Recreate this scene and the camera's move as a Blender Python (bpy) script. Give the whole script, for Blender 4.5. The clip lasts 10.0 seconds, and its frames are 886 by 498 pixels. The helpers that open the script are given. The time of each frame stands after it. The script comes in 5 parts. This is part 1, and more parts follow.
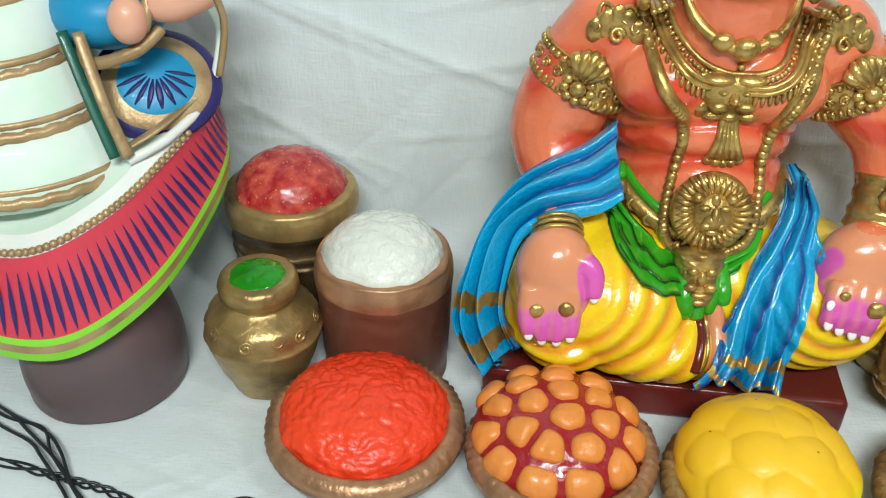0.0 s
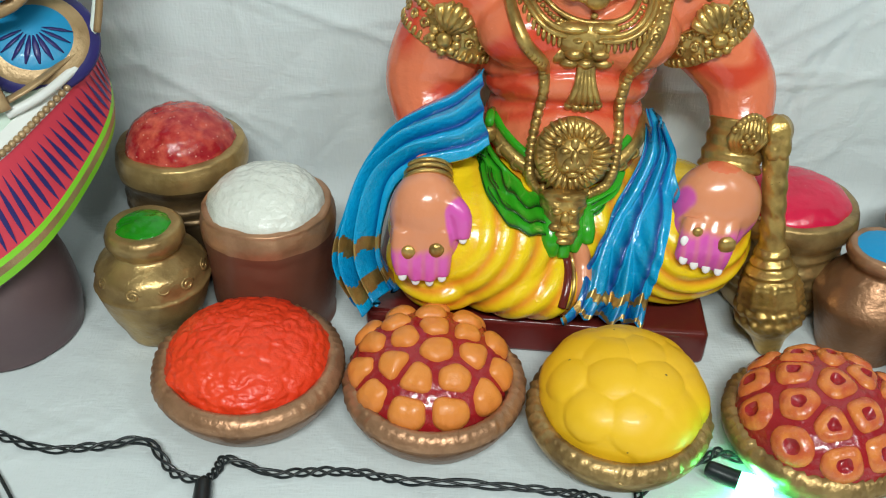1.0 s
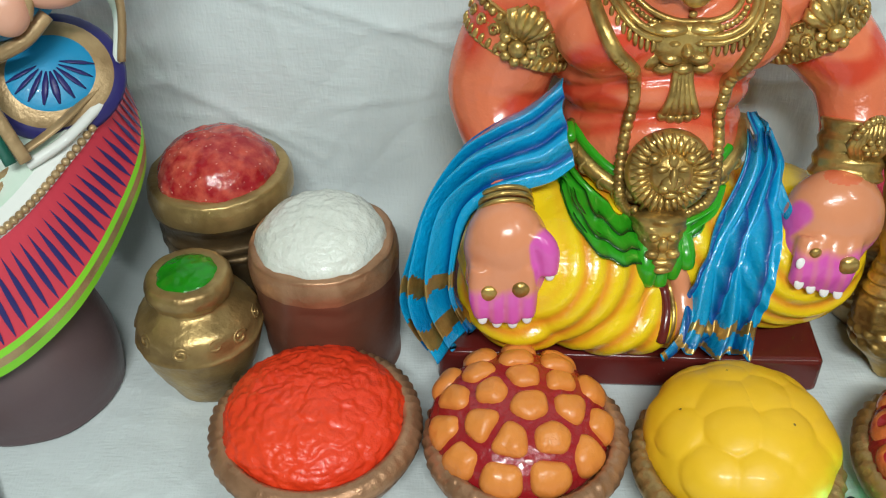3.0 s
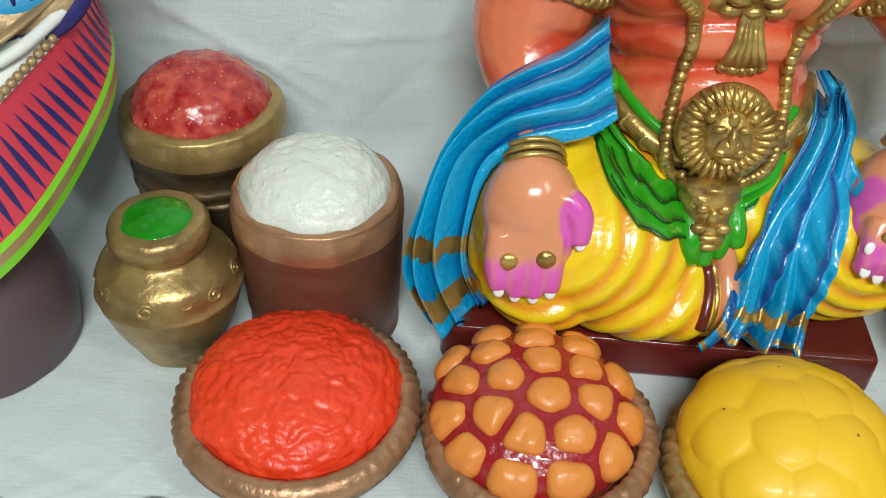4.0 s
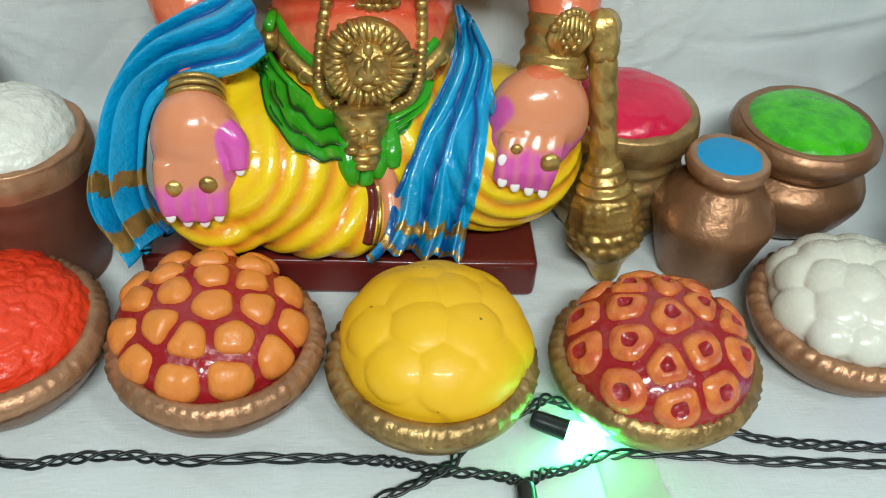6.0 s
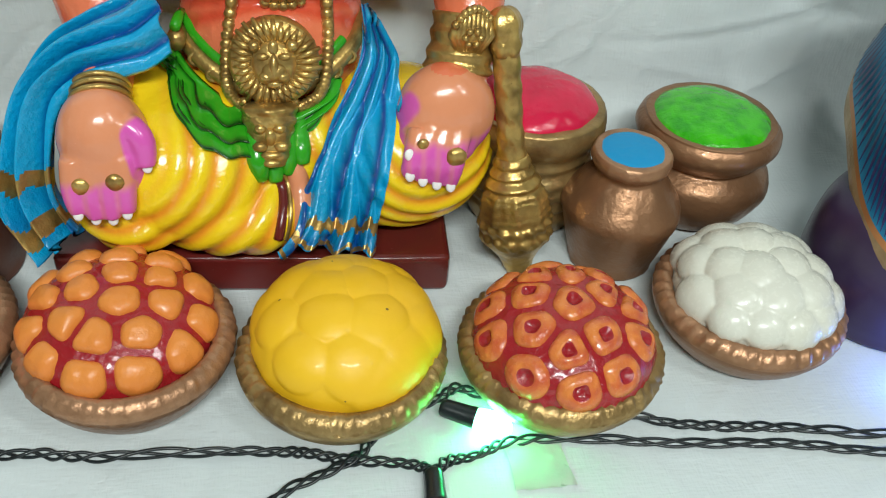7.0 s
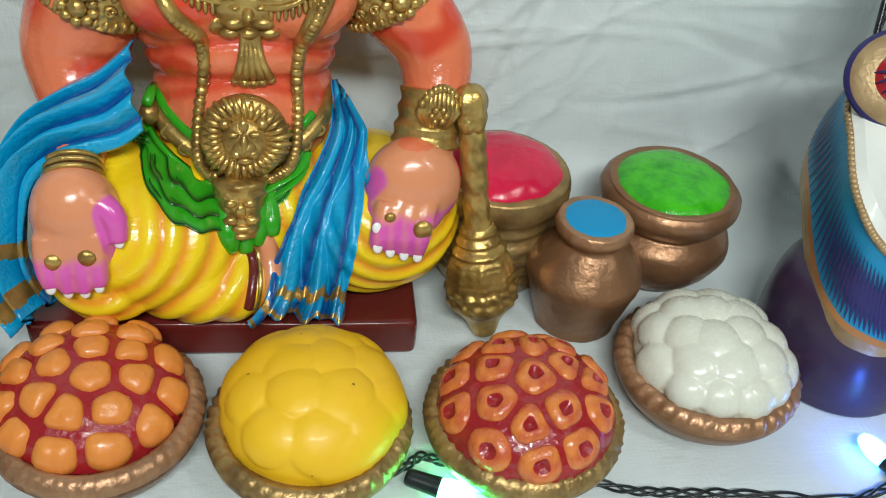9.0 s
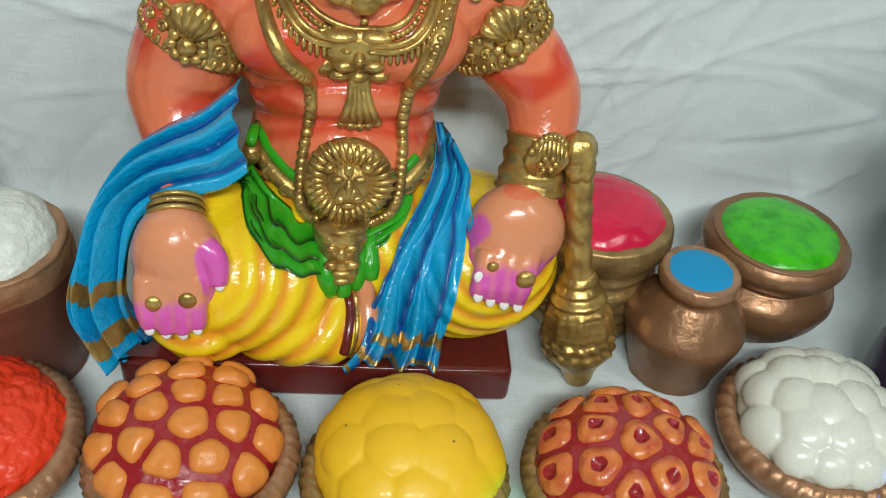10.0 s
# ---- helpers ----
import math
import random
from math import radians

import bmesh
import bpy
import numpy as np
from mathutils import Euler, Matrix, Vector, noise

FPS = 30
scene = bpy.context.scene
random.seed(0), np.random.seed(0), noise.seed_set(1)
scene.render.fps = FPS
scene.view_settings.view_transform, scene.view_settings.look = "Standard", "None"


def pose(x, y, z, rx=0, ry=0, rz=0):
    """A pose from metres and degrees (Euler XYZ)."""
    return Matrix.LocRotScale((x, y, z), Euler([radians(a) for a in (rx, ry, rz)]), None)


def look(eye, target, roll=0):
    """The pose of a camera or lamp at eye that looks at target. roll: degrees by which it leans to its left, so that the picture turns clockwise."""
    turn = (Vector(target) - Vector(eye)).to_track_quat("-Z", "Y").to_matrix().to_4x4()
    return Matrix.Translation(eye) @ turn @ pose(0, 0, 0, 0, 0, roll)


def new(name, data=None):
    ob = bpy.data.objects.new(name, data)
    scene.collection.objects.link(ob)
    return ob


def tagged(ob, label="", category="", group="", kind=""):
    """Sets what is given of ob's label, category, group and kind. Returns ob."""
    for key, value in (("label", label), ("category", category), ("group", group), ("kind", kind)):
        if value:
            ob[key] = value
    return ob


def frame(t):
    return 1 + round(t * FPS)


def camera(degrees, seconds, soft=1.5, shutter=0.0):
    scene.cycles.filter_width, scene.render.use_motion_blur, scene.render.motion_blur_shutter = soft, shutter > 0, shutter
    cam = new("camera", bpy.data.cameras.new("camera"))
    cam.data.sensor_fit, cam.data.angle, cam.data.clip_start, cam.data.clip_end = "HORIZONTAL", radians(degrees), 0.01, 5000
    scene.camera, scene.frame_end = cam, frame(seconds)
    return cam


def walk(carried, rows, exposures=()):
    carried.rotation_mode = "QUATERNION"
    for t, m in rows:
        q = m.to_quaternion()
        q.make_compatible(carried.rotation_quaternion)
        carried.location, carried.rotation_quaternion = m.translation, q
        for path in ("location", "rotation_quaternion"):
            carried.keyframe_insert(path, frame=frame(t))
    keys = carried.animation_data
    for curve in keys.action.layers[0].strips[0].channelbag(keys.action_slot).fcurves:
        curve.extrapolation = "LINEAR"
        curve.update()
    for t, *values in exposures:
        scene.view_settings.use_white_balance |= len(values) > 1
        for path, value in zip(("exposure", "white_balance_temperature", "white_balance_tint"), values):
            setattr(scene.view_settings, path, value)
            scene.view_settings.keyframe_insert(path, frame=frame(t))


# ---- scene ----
cam = camera(50.0, 10.0, soft=1.15)
PATH = [
    (0, (0.1810, 0.1050, 0.3770), (0.0700, 1.7510, -0.7540), 0.90),
    (0.5, (0.2080, 0.0950, 0.3710), (0.1320, 1.7080, -0.8090), 1.00),
    (1, (0.2270, 0.0790, 0.3790), (0.2050, 1.6970, -0.7970), 1.40),
    (1.5, (0.2470, 0.0640, 0.3830), (0.2730, 1.6950, -0.7730), 1.70),
    (2, (0.2610, 0.0610, 0.3870), (0.3380, 1.6870, -0.7750), 2.10),
    (2.5, (0.2320, 0.0750, 0.4040), (0.2450, 1.6740, -0.7970), -0.00),
    (2.7, (0.2090, 0.1230, 0.4000), (0.2120, 1.6940, -0.8370), -0.60),
    (2.8, (0.2037, 0.1307, 0.3857), (0.1717, 1.7290, -0.8190), -1.63),
    (3, (0.1920, 0.1520, 0.3780), (0.1470, 1.7060, -0.8800), -2.10),
    (3.2, (0.1830, 0.1680, 0.3700), (0.1660, 1.6890, -0.9290), -0.80),
    (4.3, (0.1780, 0.2010, 0.3300), (0.1700, 1.7130, -0.9780), 2.60),
    (4.5, (0.1940, 0.1920, 0.3320), (0.2030, 1.7070, -0.9740), 2.60),
    (5, (0.2310, 0.1640, 0.3330), (0.3000, 1.6660, -0.9860), 3.30),
    (5.5, (0.2450, 0.1610, 0.3270), (0.3820, 1.6620, -0.9880), 4.50),
    (6, (0.2750, 0.1450, 0.3430), (0.4910, 1.6340, -0.9740), 4.20),
    (6.2, (0.2830, 0.1380, 0.3490), (0.5360, 1.6140, -0.9770), 4.90),
    (7.3, (0.2960, 0.1300, 0.3410), (0.6070, 1.6340, -0.9400), 5.30),
    (7.5, (0.2940, 0.1310, 0.3420), (0.6040, 1.6350, -0.9380), 5.30),
    (8, (0.3010, 0.1280, 0.3540), (0.6350, 1.6410, -0.9120), 5.70),
    (8.5, (0.3090, 0.1320, 0.3600), (0.6770, 1.6460, -0.8940), 6.70),
    (9, (0.3010, 0.1410, 0.3750), (0.6530, 1.6380, -0.9030), 6.60),
    (9.5, (0.2920, 0.1630, 0.3940), (0.6040, 1.6590, -0.8950), 6.40),
    (10, (0.2770, 0.1700, 0.3830), (0.5320, 1.6770, -0.9060), 6.30),
]
EXPOSURES = [(0.0, 0.06), (0.5, -0.03), (1.5, -0.16), (2.5, -0.20), (3.2, -0.12), (4.5, -0.06), (5.5, -0.10), (7.5, -0.15), (10.0, -0.24)]
walk(cam, [(t, look(eye, target, roll)) for t, eye, target, roll in PATH], EXPOSURES)

# ---- world and light ----
world = bpy.data.worlds.new("room_air")
world.use_nodes = True
scene.world = world
world.node_tree.nodes["Background"].inputs[0].default_value = (0.84, 0.92, 1.0, 1)
world.node_tree.nodes["Background"].inputs[1].default_value = 0.38


def area_lamp(name, eye, target, sx, sy, watts, colour):
    data = bpy.data.lights.new(name, "AREA")
    data.shape, data.size, data.size_y, data.energy, data.color = "RECTANGLE", sx, sy, watts, colour
    ob = new(name, data)
    ob.matrix_world = look(eye, target)
    return ob


COOL = (0.92, 1.0, 0.97)
area_lamp("tube_light_front", (0.24, -0.70, 1.32), (0.28, 0.5, 0.08), 0.70, 0.09, 27.0, COOL)
area_lamp("tube_light_side", (1.10, -0.40, 1.35), (0.30, 0.5, 0.08), 0.09, 0.55, 5.5, COOL)


def point_lamp(name, at, watts, colour):
    data = bpy.data.lights.new(name, "POINT")
    data.energy, data.color, data.shadow_soft_size = watts, colour, 0.004
    ob = new(name, data)
    ob.location = at
    return ob


point_lamp("bulb_glow_green", (0.3890, 0.3890, 0.0185), 0.04, (0.02, 1.0, 0.22))
point_lamp("bulb_glow_blue", (0.5950, 0.4060, 0.0190), 0.035, (0.05, 0.15, 1.0))


# ---- materials ----
def nodes_of(mat):
    return mat.node_tree.nodes, mat.node_tree.links


def paint(name, colour, second=None, rough=0.28, metal=0.0, coat=0.22, grain=60.0, bump=0.25, depth=0.001, spread=0.14, blotch=18.0, stripe_shade=False, spots=None):
    """Hand-applied paint on clay: two scales of colour change and a lumpy surface."""
    mat = bpy.data.materials.new(name)
    mat.use_nodes = True
    n, l = nodes_of(mat)
    p = n["Principled BSDF"]
    p.inputs["Roughness"].default_value = rough
    p.inputs["Metallic"].default_value = metal
    p.inputs["Coat Weight"].default_value = coat
    p.inputs["Coat Roughness"].default_value = 0.06
    p.inputs["Specular IOR Level"].default_value = 0.4
    co = n.new("ShaderNodeTexCoord")
    big = n.new("ShaderNodeTexNoise")
    big.inputs["Scale"].default_value, big.inputs["Detail"].default_value = blotch, 4
    l.new(co.outputs["Object"], big.inputs["Vector"])
    fine = n.new("ShaderNodeTexNoise")
    fine.inputs["Scale"].default_value, fine.inputs["Detail"].default_value = grain * 7, 4
    l.new(co.outputs["Object"], fine.inputs["Vector"])
    mix = n.new("ShaderNodeMix")
    mix.data_type = "RGBA"
    other = second if (second and not stripe_shade) else tuple(c * (1 - 2 * spread) for c in colour)
    mix.inputs[6].default_value, mix.inputs[7].default_value = (*colour, 1), (*other, 1)
    ramp = n.new("ShaderNodeMapRange")
    ramp.inputs[1].default_value, ramp.inputs[2].default_value = 0.38, 0.72
    l.new(big.outputs["Fac"], ramp.inputs[0])
    l.new(ramp.outputs[0], mix.inputs[0])
    out = mix.outputs[2]
    # second colour per vertex: painted stripes, or crease shading put into the colour
    if stripe_shade:
        at = n.new("ShaderNodeAttribute")
        at.attribute_name = "stripe_shade"
        two = n.new("ShaderNodeMix")
        two.data_type = "RGBA"
        two.inputs[7].default_value = (*second, 1)
        l.new(at.outputs["Fac"], two.inputs[0])
        l.new(out, two.inputs[6])
        out = two.outputs[2]
    if spots:
        vor = n.new("ShaderNodeTexVoronoi")
        vor.inputs["Scale"].default_value = spots[0]
        l.new(co.outputs["Object"], vor.inputs["Vector"])
        less = n.new("ShaderNodeMath")
        less.operation = "LESS_THAN"
        less.inputs[1].default_value = spots[1]
        l.new(vor.outputs["Distance"], less.inputs[0])
        three = n.new("ShaderNodeMix")
        three.data_type = "RGBA"
        three.inputs[7].default_value = (*spots[2], 1)
        l.new(less.outputs[0], three.inputs[0])
        l.new(out, three.inputs[6])
        out = three.outputs[2]
    l.new(out, p.inputs["Base Color"])
    vary = n.new("ShaderNodeMapRange")
    vary.inputs[3].default_value, vary.inputs[4].default_value = max(0.03, rough - 0.1), rough + 0.14
    l.new(fine.outputs["Fac"], vary.inputs[0])
    l.new(vary.outputs[0], p.inputs["Roughness"])
    mid = n.new("ShaderNodeTexNoise")
    mid.inputs["Scale"].default_value, mid.inputs["Detail"].default_value = grain * 2.4, 3
    l.new(co.outputs["Object"], mid.inputs["Vector"])
    add = n.new("ShaderNodeMath")
    add.operation = "MULTIPLY_ADD"
    add.inputs[1].default_value = 0.22
    l.new(fine.outputs["Fac"], add.inputs[0])
    l.new(mid.outputs["Fac"], add.inputs[2])
    b = n.new("ShaderNodeBump")
    b.inputs["Strength"].default_value, b.inputs["Distance"].default_value = bump, depth
    l.new(add.outputs[0], b.inputs["Height"])
    l.new(b.outputs["Normal"], p.inputs["Normal"])
    return mat


def cloth_material():
    mat = bpy.data.materials.new("white_cotton")
    mat.use_nodes = True
    n, l = nodes_of(mat)
    p = n["Principled BSDF"]
    p.inputs["Roughness"].default_value = 0.9
    p.inputs["Sheen Weight"].default_value = 0.15
    p.inputs["Specular IOR Level"].default_value = 0.2
    co = n.new("ShaderNodeTexCoord")
    a = n.new("ShaderNodeTexNoise")
    a.inputs["Scale"].default_value, a.inputs["Detail"].default_value = 9, 5
    l.new(co.outputs["Object"], a.inputs["Vector"])
    mix = n.new("ShaderNodeMix")
    mix.data_type = "RGBA"
    mix.inputs[6].default_value, mix.inputs[7].default_value = (0.575, 0.625, 0.635, 1), (0.65, 0.685, 0.685, 1)
    l.new(a.outputs["Fac"], mix.inputs[0])
    l.new(mix.outputs[2], p.inputs["Base Color"])
    heights = []
    for scale, vec in ((1.0, (620, 130, 130)), (1.0, (130, 620, 620))):
        m = n.new("ShaderNodeMapping")
        m.inputs["Scale"].default_value = vec
        l.new(co.outputs["Object"], m.inputs["Vector"])
        t = n.new("ShaderNodeTexNoise")
        t.inputs["Scale"].default_value, t.inputs["Detail"].default_value = scale, 1
        l.new(m.outputs["Vector"], t.inputs["Vector"])
        heights.append(t)
    crease = n.new("ShaderNodeTexNoise")
    crease.inputs["Scale"].default_value, crease.inputs["Detail"].default_value, crease.inputs["Distortion"].default_value = 26, 6, 0.8
    l.new(co.outputs["Object"], crease.inputs["Vector"])
    ridge = n.new("ShaderNodeTexNoise")
    ridge.noise_type = "RIDGED_MULTIFRACTAL"
    ridge.inputs["Scale"].default_value, ridge.inputs["Detail"].default_value, ridge.inputs["Distortion"].default_value = 11, 3, 0.5
    l.new(co.outputs["Object"], ridge.inputs["Vector"])
    rb = n.new("ShaderNodeBump")
    rb.inputs["Strength"].default_value, rb.inputs["Distance"].default_value = 0.22, 0.004
    l.new(ridge.outputs["Fac"], rb.inputs["Height"])
    s = n.new("ShaderNodeMath")
    s.operation = "ADD"
    l.new(heights[0].outputs["Fac"], s.inputs[0])
    l.new(heights[1].outputs["Fac"], s.inputs[1])
    s2 = n.new("ShaderNodeMath")
    s2.operation = "MULTIPLY_ADD"
    s2.inputs[1].default_value = 0.16
    l.new(s.outputs[0], s2.inputs[0])
    l.new(crease.outputs["Fac"], s2.inputs[2])
    b = n.new("ShaderNodeBump")
    b.inputs["Strength"].default_value, b.inputs["Distance"].default_value = 0.65, 0.0025
    l.new(s2.outputs[0], b.inputs["Height"])
    l.new(rb.outputs["Normal"], b.inputs["Normal"])
    l.new(b.outputs["Normal"], p.inputs["Normal"])
    return mat


def glow(name, colour, strength, shell):
    mat = bpy.data.materials.new(name)
    mat.use_nodes = True
    p = mat.node_tree.nodes["Principled BSDF"]
    p.inputs["Base Color"].default_value = (*shell, 1)
    p.inputs["Roughness"].default_value = 0.2
    p.inputs["Emission Color"].default_value = (*colour, 1)
    p.inputs["Emission Strength"].default_value = strength
    return mat


M = {}
M["cloth"] = cloth_material()
M["wall"] = paint("plaster", (0.50, 0.52, 0.50), rough=0.8, coat=0, bump=0.1, spread=0.05, blotch=2)
# second colour: airbrushed red shading in body creases, and random blotches
M["flesh"] = paint("terracotta_orange_enamel", (0.76, 0.185, 0.085), second=(0.60, 0.048, 0.020), rough=0.2, stripe_shade=True, spread=0.06, bump=0.6, grain=75, coat=0.4)
M["skin"] = paint("peach_enamel", (0.72, 0.27, 0.135), second=(0.66, 0.10, 0.42), rough=0.2, stripe_shade=True, spread=0.06, bump=0.3, coat=0.35)
M["magenta"] = paint("magenta_enamel", (0.66, 0.06, 0.40), rough=0.25, spread=0.12, blotch=60)
M["nail"] = paint("white_enamel_dots", (0.85, 0.80, 0.80), rough=0.25, spread=0.03)
M["gold"] = paint("gold_paint", (0.60, 0.390, 0.120), second=(0.26, 0.150, 0.042), rough=0.31, metal=0.75, coat=0.15, bump=0.5, grain=120, blotch=90)
M["yellow"] = paint("yellow_enamel_cloth", (0.88, 0.60, 0.012), second=(0.80, 0.25, 0.02), rough=0.2, stripe_shade=True, spread=0.05, bump=0.6, grain=85, coat=0.35)
# second colour: airbrushed navy shade for the scarf's fold troughs and hem
M["blue"] = paint("cyan_blue_enamel", (0.003, 0.33, 0.62), second=(0.002, 0.055, 0.26), rough=0.17, stripe_shade=True, spread=0.10, bump=1.0, grain=120, coat=0.5)
# near-black second colour paints shade into the grooves of the sash
M["green"] = paint("leaf_green_enamel", (0.03, 0.34, 0.012), second=(0.003, 0.030, 0.004), rough=0.2, stripe_shade=True, spread=0.1, coat=0.5, bump=0.5)
M["maroon"] = paint("maroon_enamel", (0.135, 0.012, 0.010), second=(0.10, 0.016, 0.012), rough=0.2, spread=0.1)
M["black"] = paint("black_enamel", (0.012, 0.012, 0.014), rough=0.25)
M["copper"] = paint("copper_bronze_paint", (0.30, 0.150, 0.075), second=(0.20, 0.095, 0.045), rough=0.36, metal=0.55, coat=0.12, bump=0.6, grain=70)
M["copper_rim"] = paint("pale_copper_paint", (0.46, 0.245, 0.135), second=(0.28, 0.14, 0.07), rough=0.36, metal=0.55, coat=0.1, bump=0.5, grain=110, blotch=60)
M["brown"] = paint("brown_clay_paint", (0.165, 0.060, 0.036), second=(0.12, 0.042, 0.026), rough=0.42, metal=0.2, coat=0.05, bump=0.2)
M["olive_gold"] = paint("antique_gold_paint", (0.47, 0.315, 0.125), second=(0.19, 0.110, 0.040), rough=0.34, metal=0.62, coat=0.1, bump=0.5, grain=90, blotch=45)
M["gold_rim"] = paint("worn_gold_rim_paint", (0.44, 0.285, 0.11), second=(0.20, 0.115, 0.042), rough=0.36, metal=0.65, coat=0.1, bump=0.6, grain=120, blotch=60)
M["dark_gold"] = paint("tarnished_gold_paint", (0.15, 0.095, 0.045), second=(0.05, 0.032, 0.018), rough=0.34, metal=0.6, coat=0.15, bump=0.5, grain=90, blotch=45)
M["red_food"] = paint("red_orange_enamel", (0.80, 0.055, 0.014), second=(0.74, 0.036, 0.012), rough=0.32, coat=0.12, bump=0.5, grain=150, depth=0.0012)
M["orange_food"] = paint("orange_enamel", (0.72, 0.25, 0.048), second=(0.68, 0.20, 0.038), rough=0.34, coat=0.15, bump=0.45, grain=110)
M["fritter"] = paint("red_washed_orange_enamel", (0.68, 0.205, 0.045), second=(0.48, 0.06, 0.030), rough=0.22, coat=0.4, bump=0.8, grain=110, blotch=110)
M["maroon_food"] = paint("crimson_enamel", (0.30, 0.010, 0.014), second=(0.36, 0.016, 0.020), rough=0.15, bump=0.9, grain=130, coat=0.5)
M["yellow_food"] = paint("sunflower_yellow_enamel", (0.82, 0.475, 0.014), second=(0.78, 0.43, 0.012), rough=0.46, coat=0.08, bump=0.15, spots=(75, 0.05, (0.16, 0.09, 0.02)))
M["white_food"] = paint("cream_white_enamel", (0.68, 0.665, 0.58), second=(0.63, 0.61, 0.51), rough=0.24, coat=0.2, bump=0.2, spots=(80, 0.03, (0.2, 0.16, 0.12)))
M["rice"] = paint("white_rice_enamel", (0.70, 0.705, 0.64), second=(0.63, 0.635, 0.56), rough=0.22, bump=0.7, grain=170, depth=0.0012)
M["red_pulp"] = paint("streaked_red_enamel", (0.34, 0.012, 0.018), second=(0.62, 0.11, 0.07), rough=0.12, bump=0.6, grain=120, blotch=130, spots=(300, 0.15, (0.66, 0.25, 0.20)))
M["green_food"] = paint("glossy_green_enamel", (0.012, 0.27, 0.006), second=(0.006, 0.10, 0.004), rough=0.15, bump=0.5, grain=110, blotch=50)
M["lime_food"] = paint("streaky_green_enamel", (0.055, 0.48, 0.006), second=(0.016, 0.27, 0.005), rough=0.16, bump=0.9, grain=110, blotch=100)
M["pink_food"] = paint("rose_pink_enamel", (0.66, 0.012, 0.062), second=(0.52, 0.010, 0.045), rough=0.20, coat=0.12, bump=0.5, blotch=40)
M["sky_food"] = paint("sky_blue_enamel", (0.001, 0.26, 0.53), second=(0.001, 0.23, 0.48), rough=0.42, coat=0.0, bump=0.3)
M["plum"] = paint("plum_brown_paint", (0.125, 0.082, 0.082), second=(0.100, 0.064, 0.072), rough=0.42, coat=0.1, bump=0.2)
M["violet"] = paint("dark_violet_paint", (0.040, 0.022, 0.060), second=(0.032, 0.016, 0.046), rough=0.35, coat=0.15, bump=0.2)
M["rose"] = paint("rose_red_matt_paint", (0.62, 0.045, 0.075), rough=0.45, coat=0.05, spread=0.06)
M["navy"] = paint("navy_paint", (0.025, 0.02, 0.13), rough=0.4, coat=0.05, spread=0.1)
M["mint"] = paint("mint_white_paint", (0.70, 0.76, 0.70), second=(0.52, 0.72, 0.55), rough=0.45, coat=0.05, blotch=25)
M["limegreen"] = paint("lime_green_paint", (0.24, 0.68, 0.03), rough=0.4, coat=0.1, spread=0.06)
M["azure"] = paint("azure_paint", (0.008, 0.25, 0.48), rough=0.42, coat=0.05, spread=0.08)
M["ochre"] = paint("ochre_gold_paint", (0.46, 0.31, 0.16), second=(0.30, 0.19, 0.09), rough=0.4, metal=0.35, coat=0.05, bump=0.5, grain=110, blotch=60)
M["copper_band"] = paint("orange_gold_paint", (0.55, 0.23, 0.08), rough=0.35, metal=0.5, coat=0.1)
M["pale_skin"] = paint("pale_skin_paint", (0.72, 0.36, 0.25), rough=0.35, spread=0.05)
M["pink_paint"] = paint("dusty_pink_paint", (0.62, 0.22, 0.33), rough=0.4, spread=0.08)
M["white_paint"] = paint("white_paint", (0.78, 0.78, 0.74), rough=0.4, spread=0.08)
M["deep_green"] = paint("bottle_green_paint", (0.010, 0.11, 0.075), rough=0.4)
M["wire"] = paint("black_plastic_wire", (0.012, 0.016, 0.018), rough=0.3, coat=0.2, bump=0.05)
M["tape"] = paint("white_paper_tape", (0.80, 0.80, 0.74), rough=0.6, coat=0.0, spread=0.04)
M["green_bulb"] = glow("lit_green_bulb", (0.10, 1.0, 0.42), 45.0, (0.1, 0.8, 0.3))
M["blue_bulb"] = glow("lit_blue_bulb", (0.10, 0.42, 1.0), 10.0, (0.2, 0.5, 0.9))
M["dull_bulb"] = paint("brown_unlit_bulb", (0.10, 0.06, 0.045), rough=0.3)


# ---- mesh tools ----
def spline(points, n, closed=False):
    """Catmull-Rom through points, n samples."""
    pts = [Vector(p) for p in points]
    k = len(pts)
    out = []
    spans = k if closed else k - 1
    for i in range(n):
        u = i / (n if closed else n - 1) * spans
        j = min(int(u), spans - 1)
        f = u - j
        if closed:
            a, b, c, d = (pts[(j + o) % k] for o in (-1, 0, 1, 2))
        else:
            a, b, c, d = pts[max(j - 1, 0)], pts[j], pts[j + 1], pts[min(j + 2, k - 1)]
        out.append(0.5 * (2 * b + (c - a) * f + (2 * a - 5 * b + 4 * c - d) * f * f + (3 * b - a - 3 * c + d) * f ** 3))
    return out


def lerp_list(values, n):
    out = []
    for i in range(n):
        u = i / max(n - 1, 1) * (len(values) - 1)
        j = min(int(u), len(values) - 2)
        out.append(values[j] + (values[j + 1] - values[j]) * (u - j))
    return out


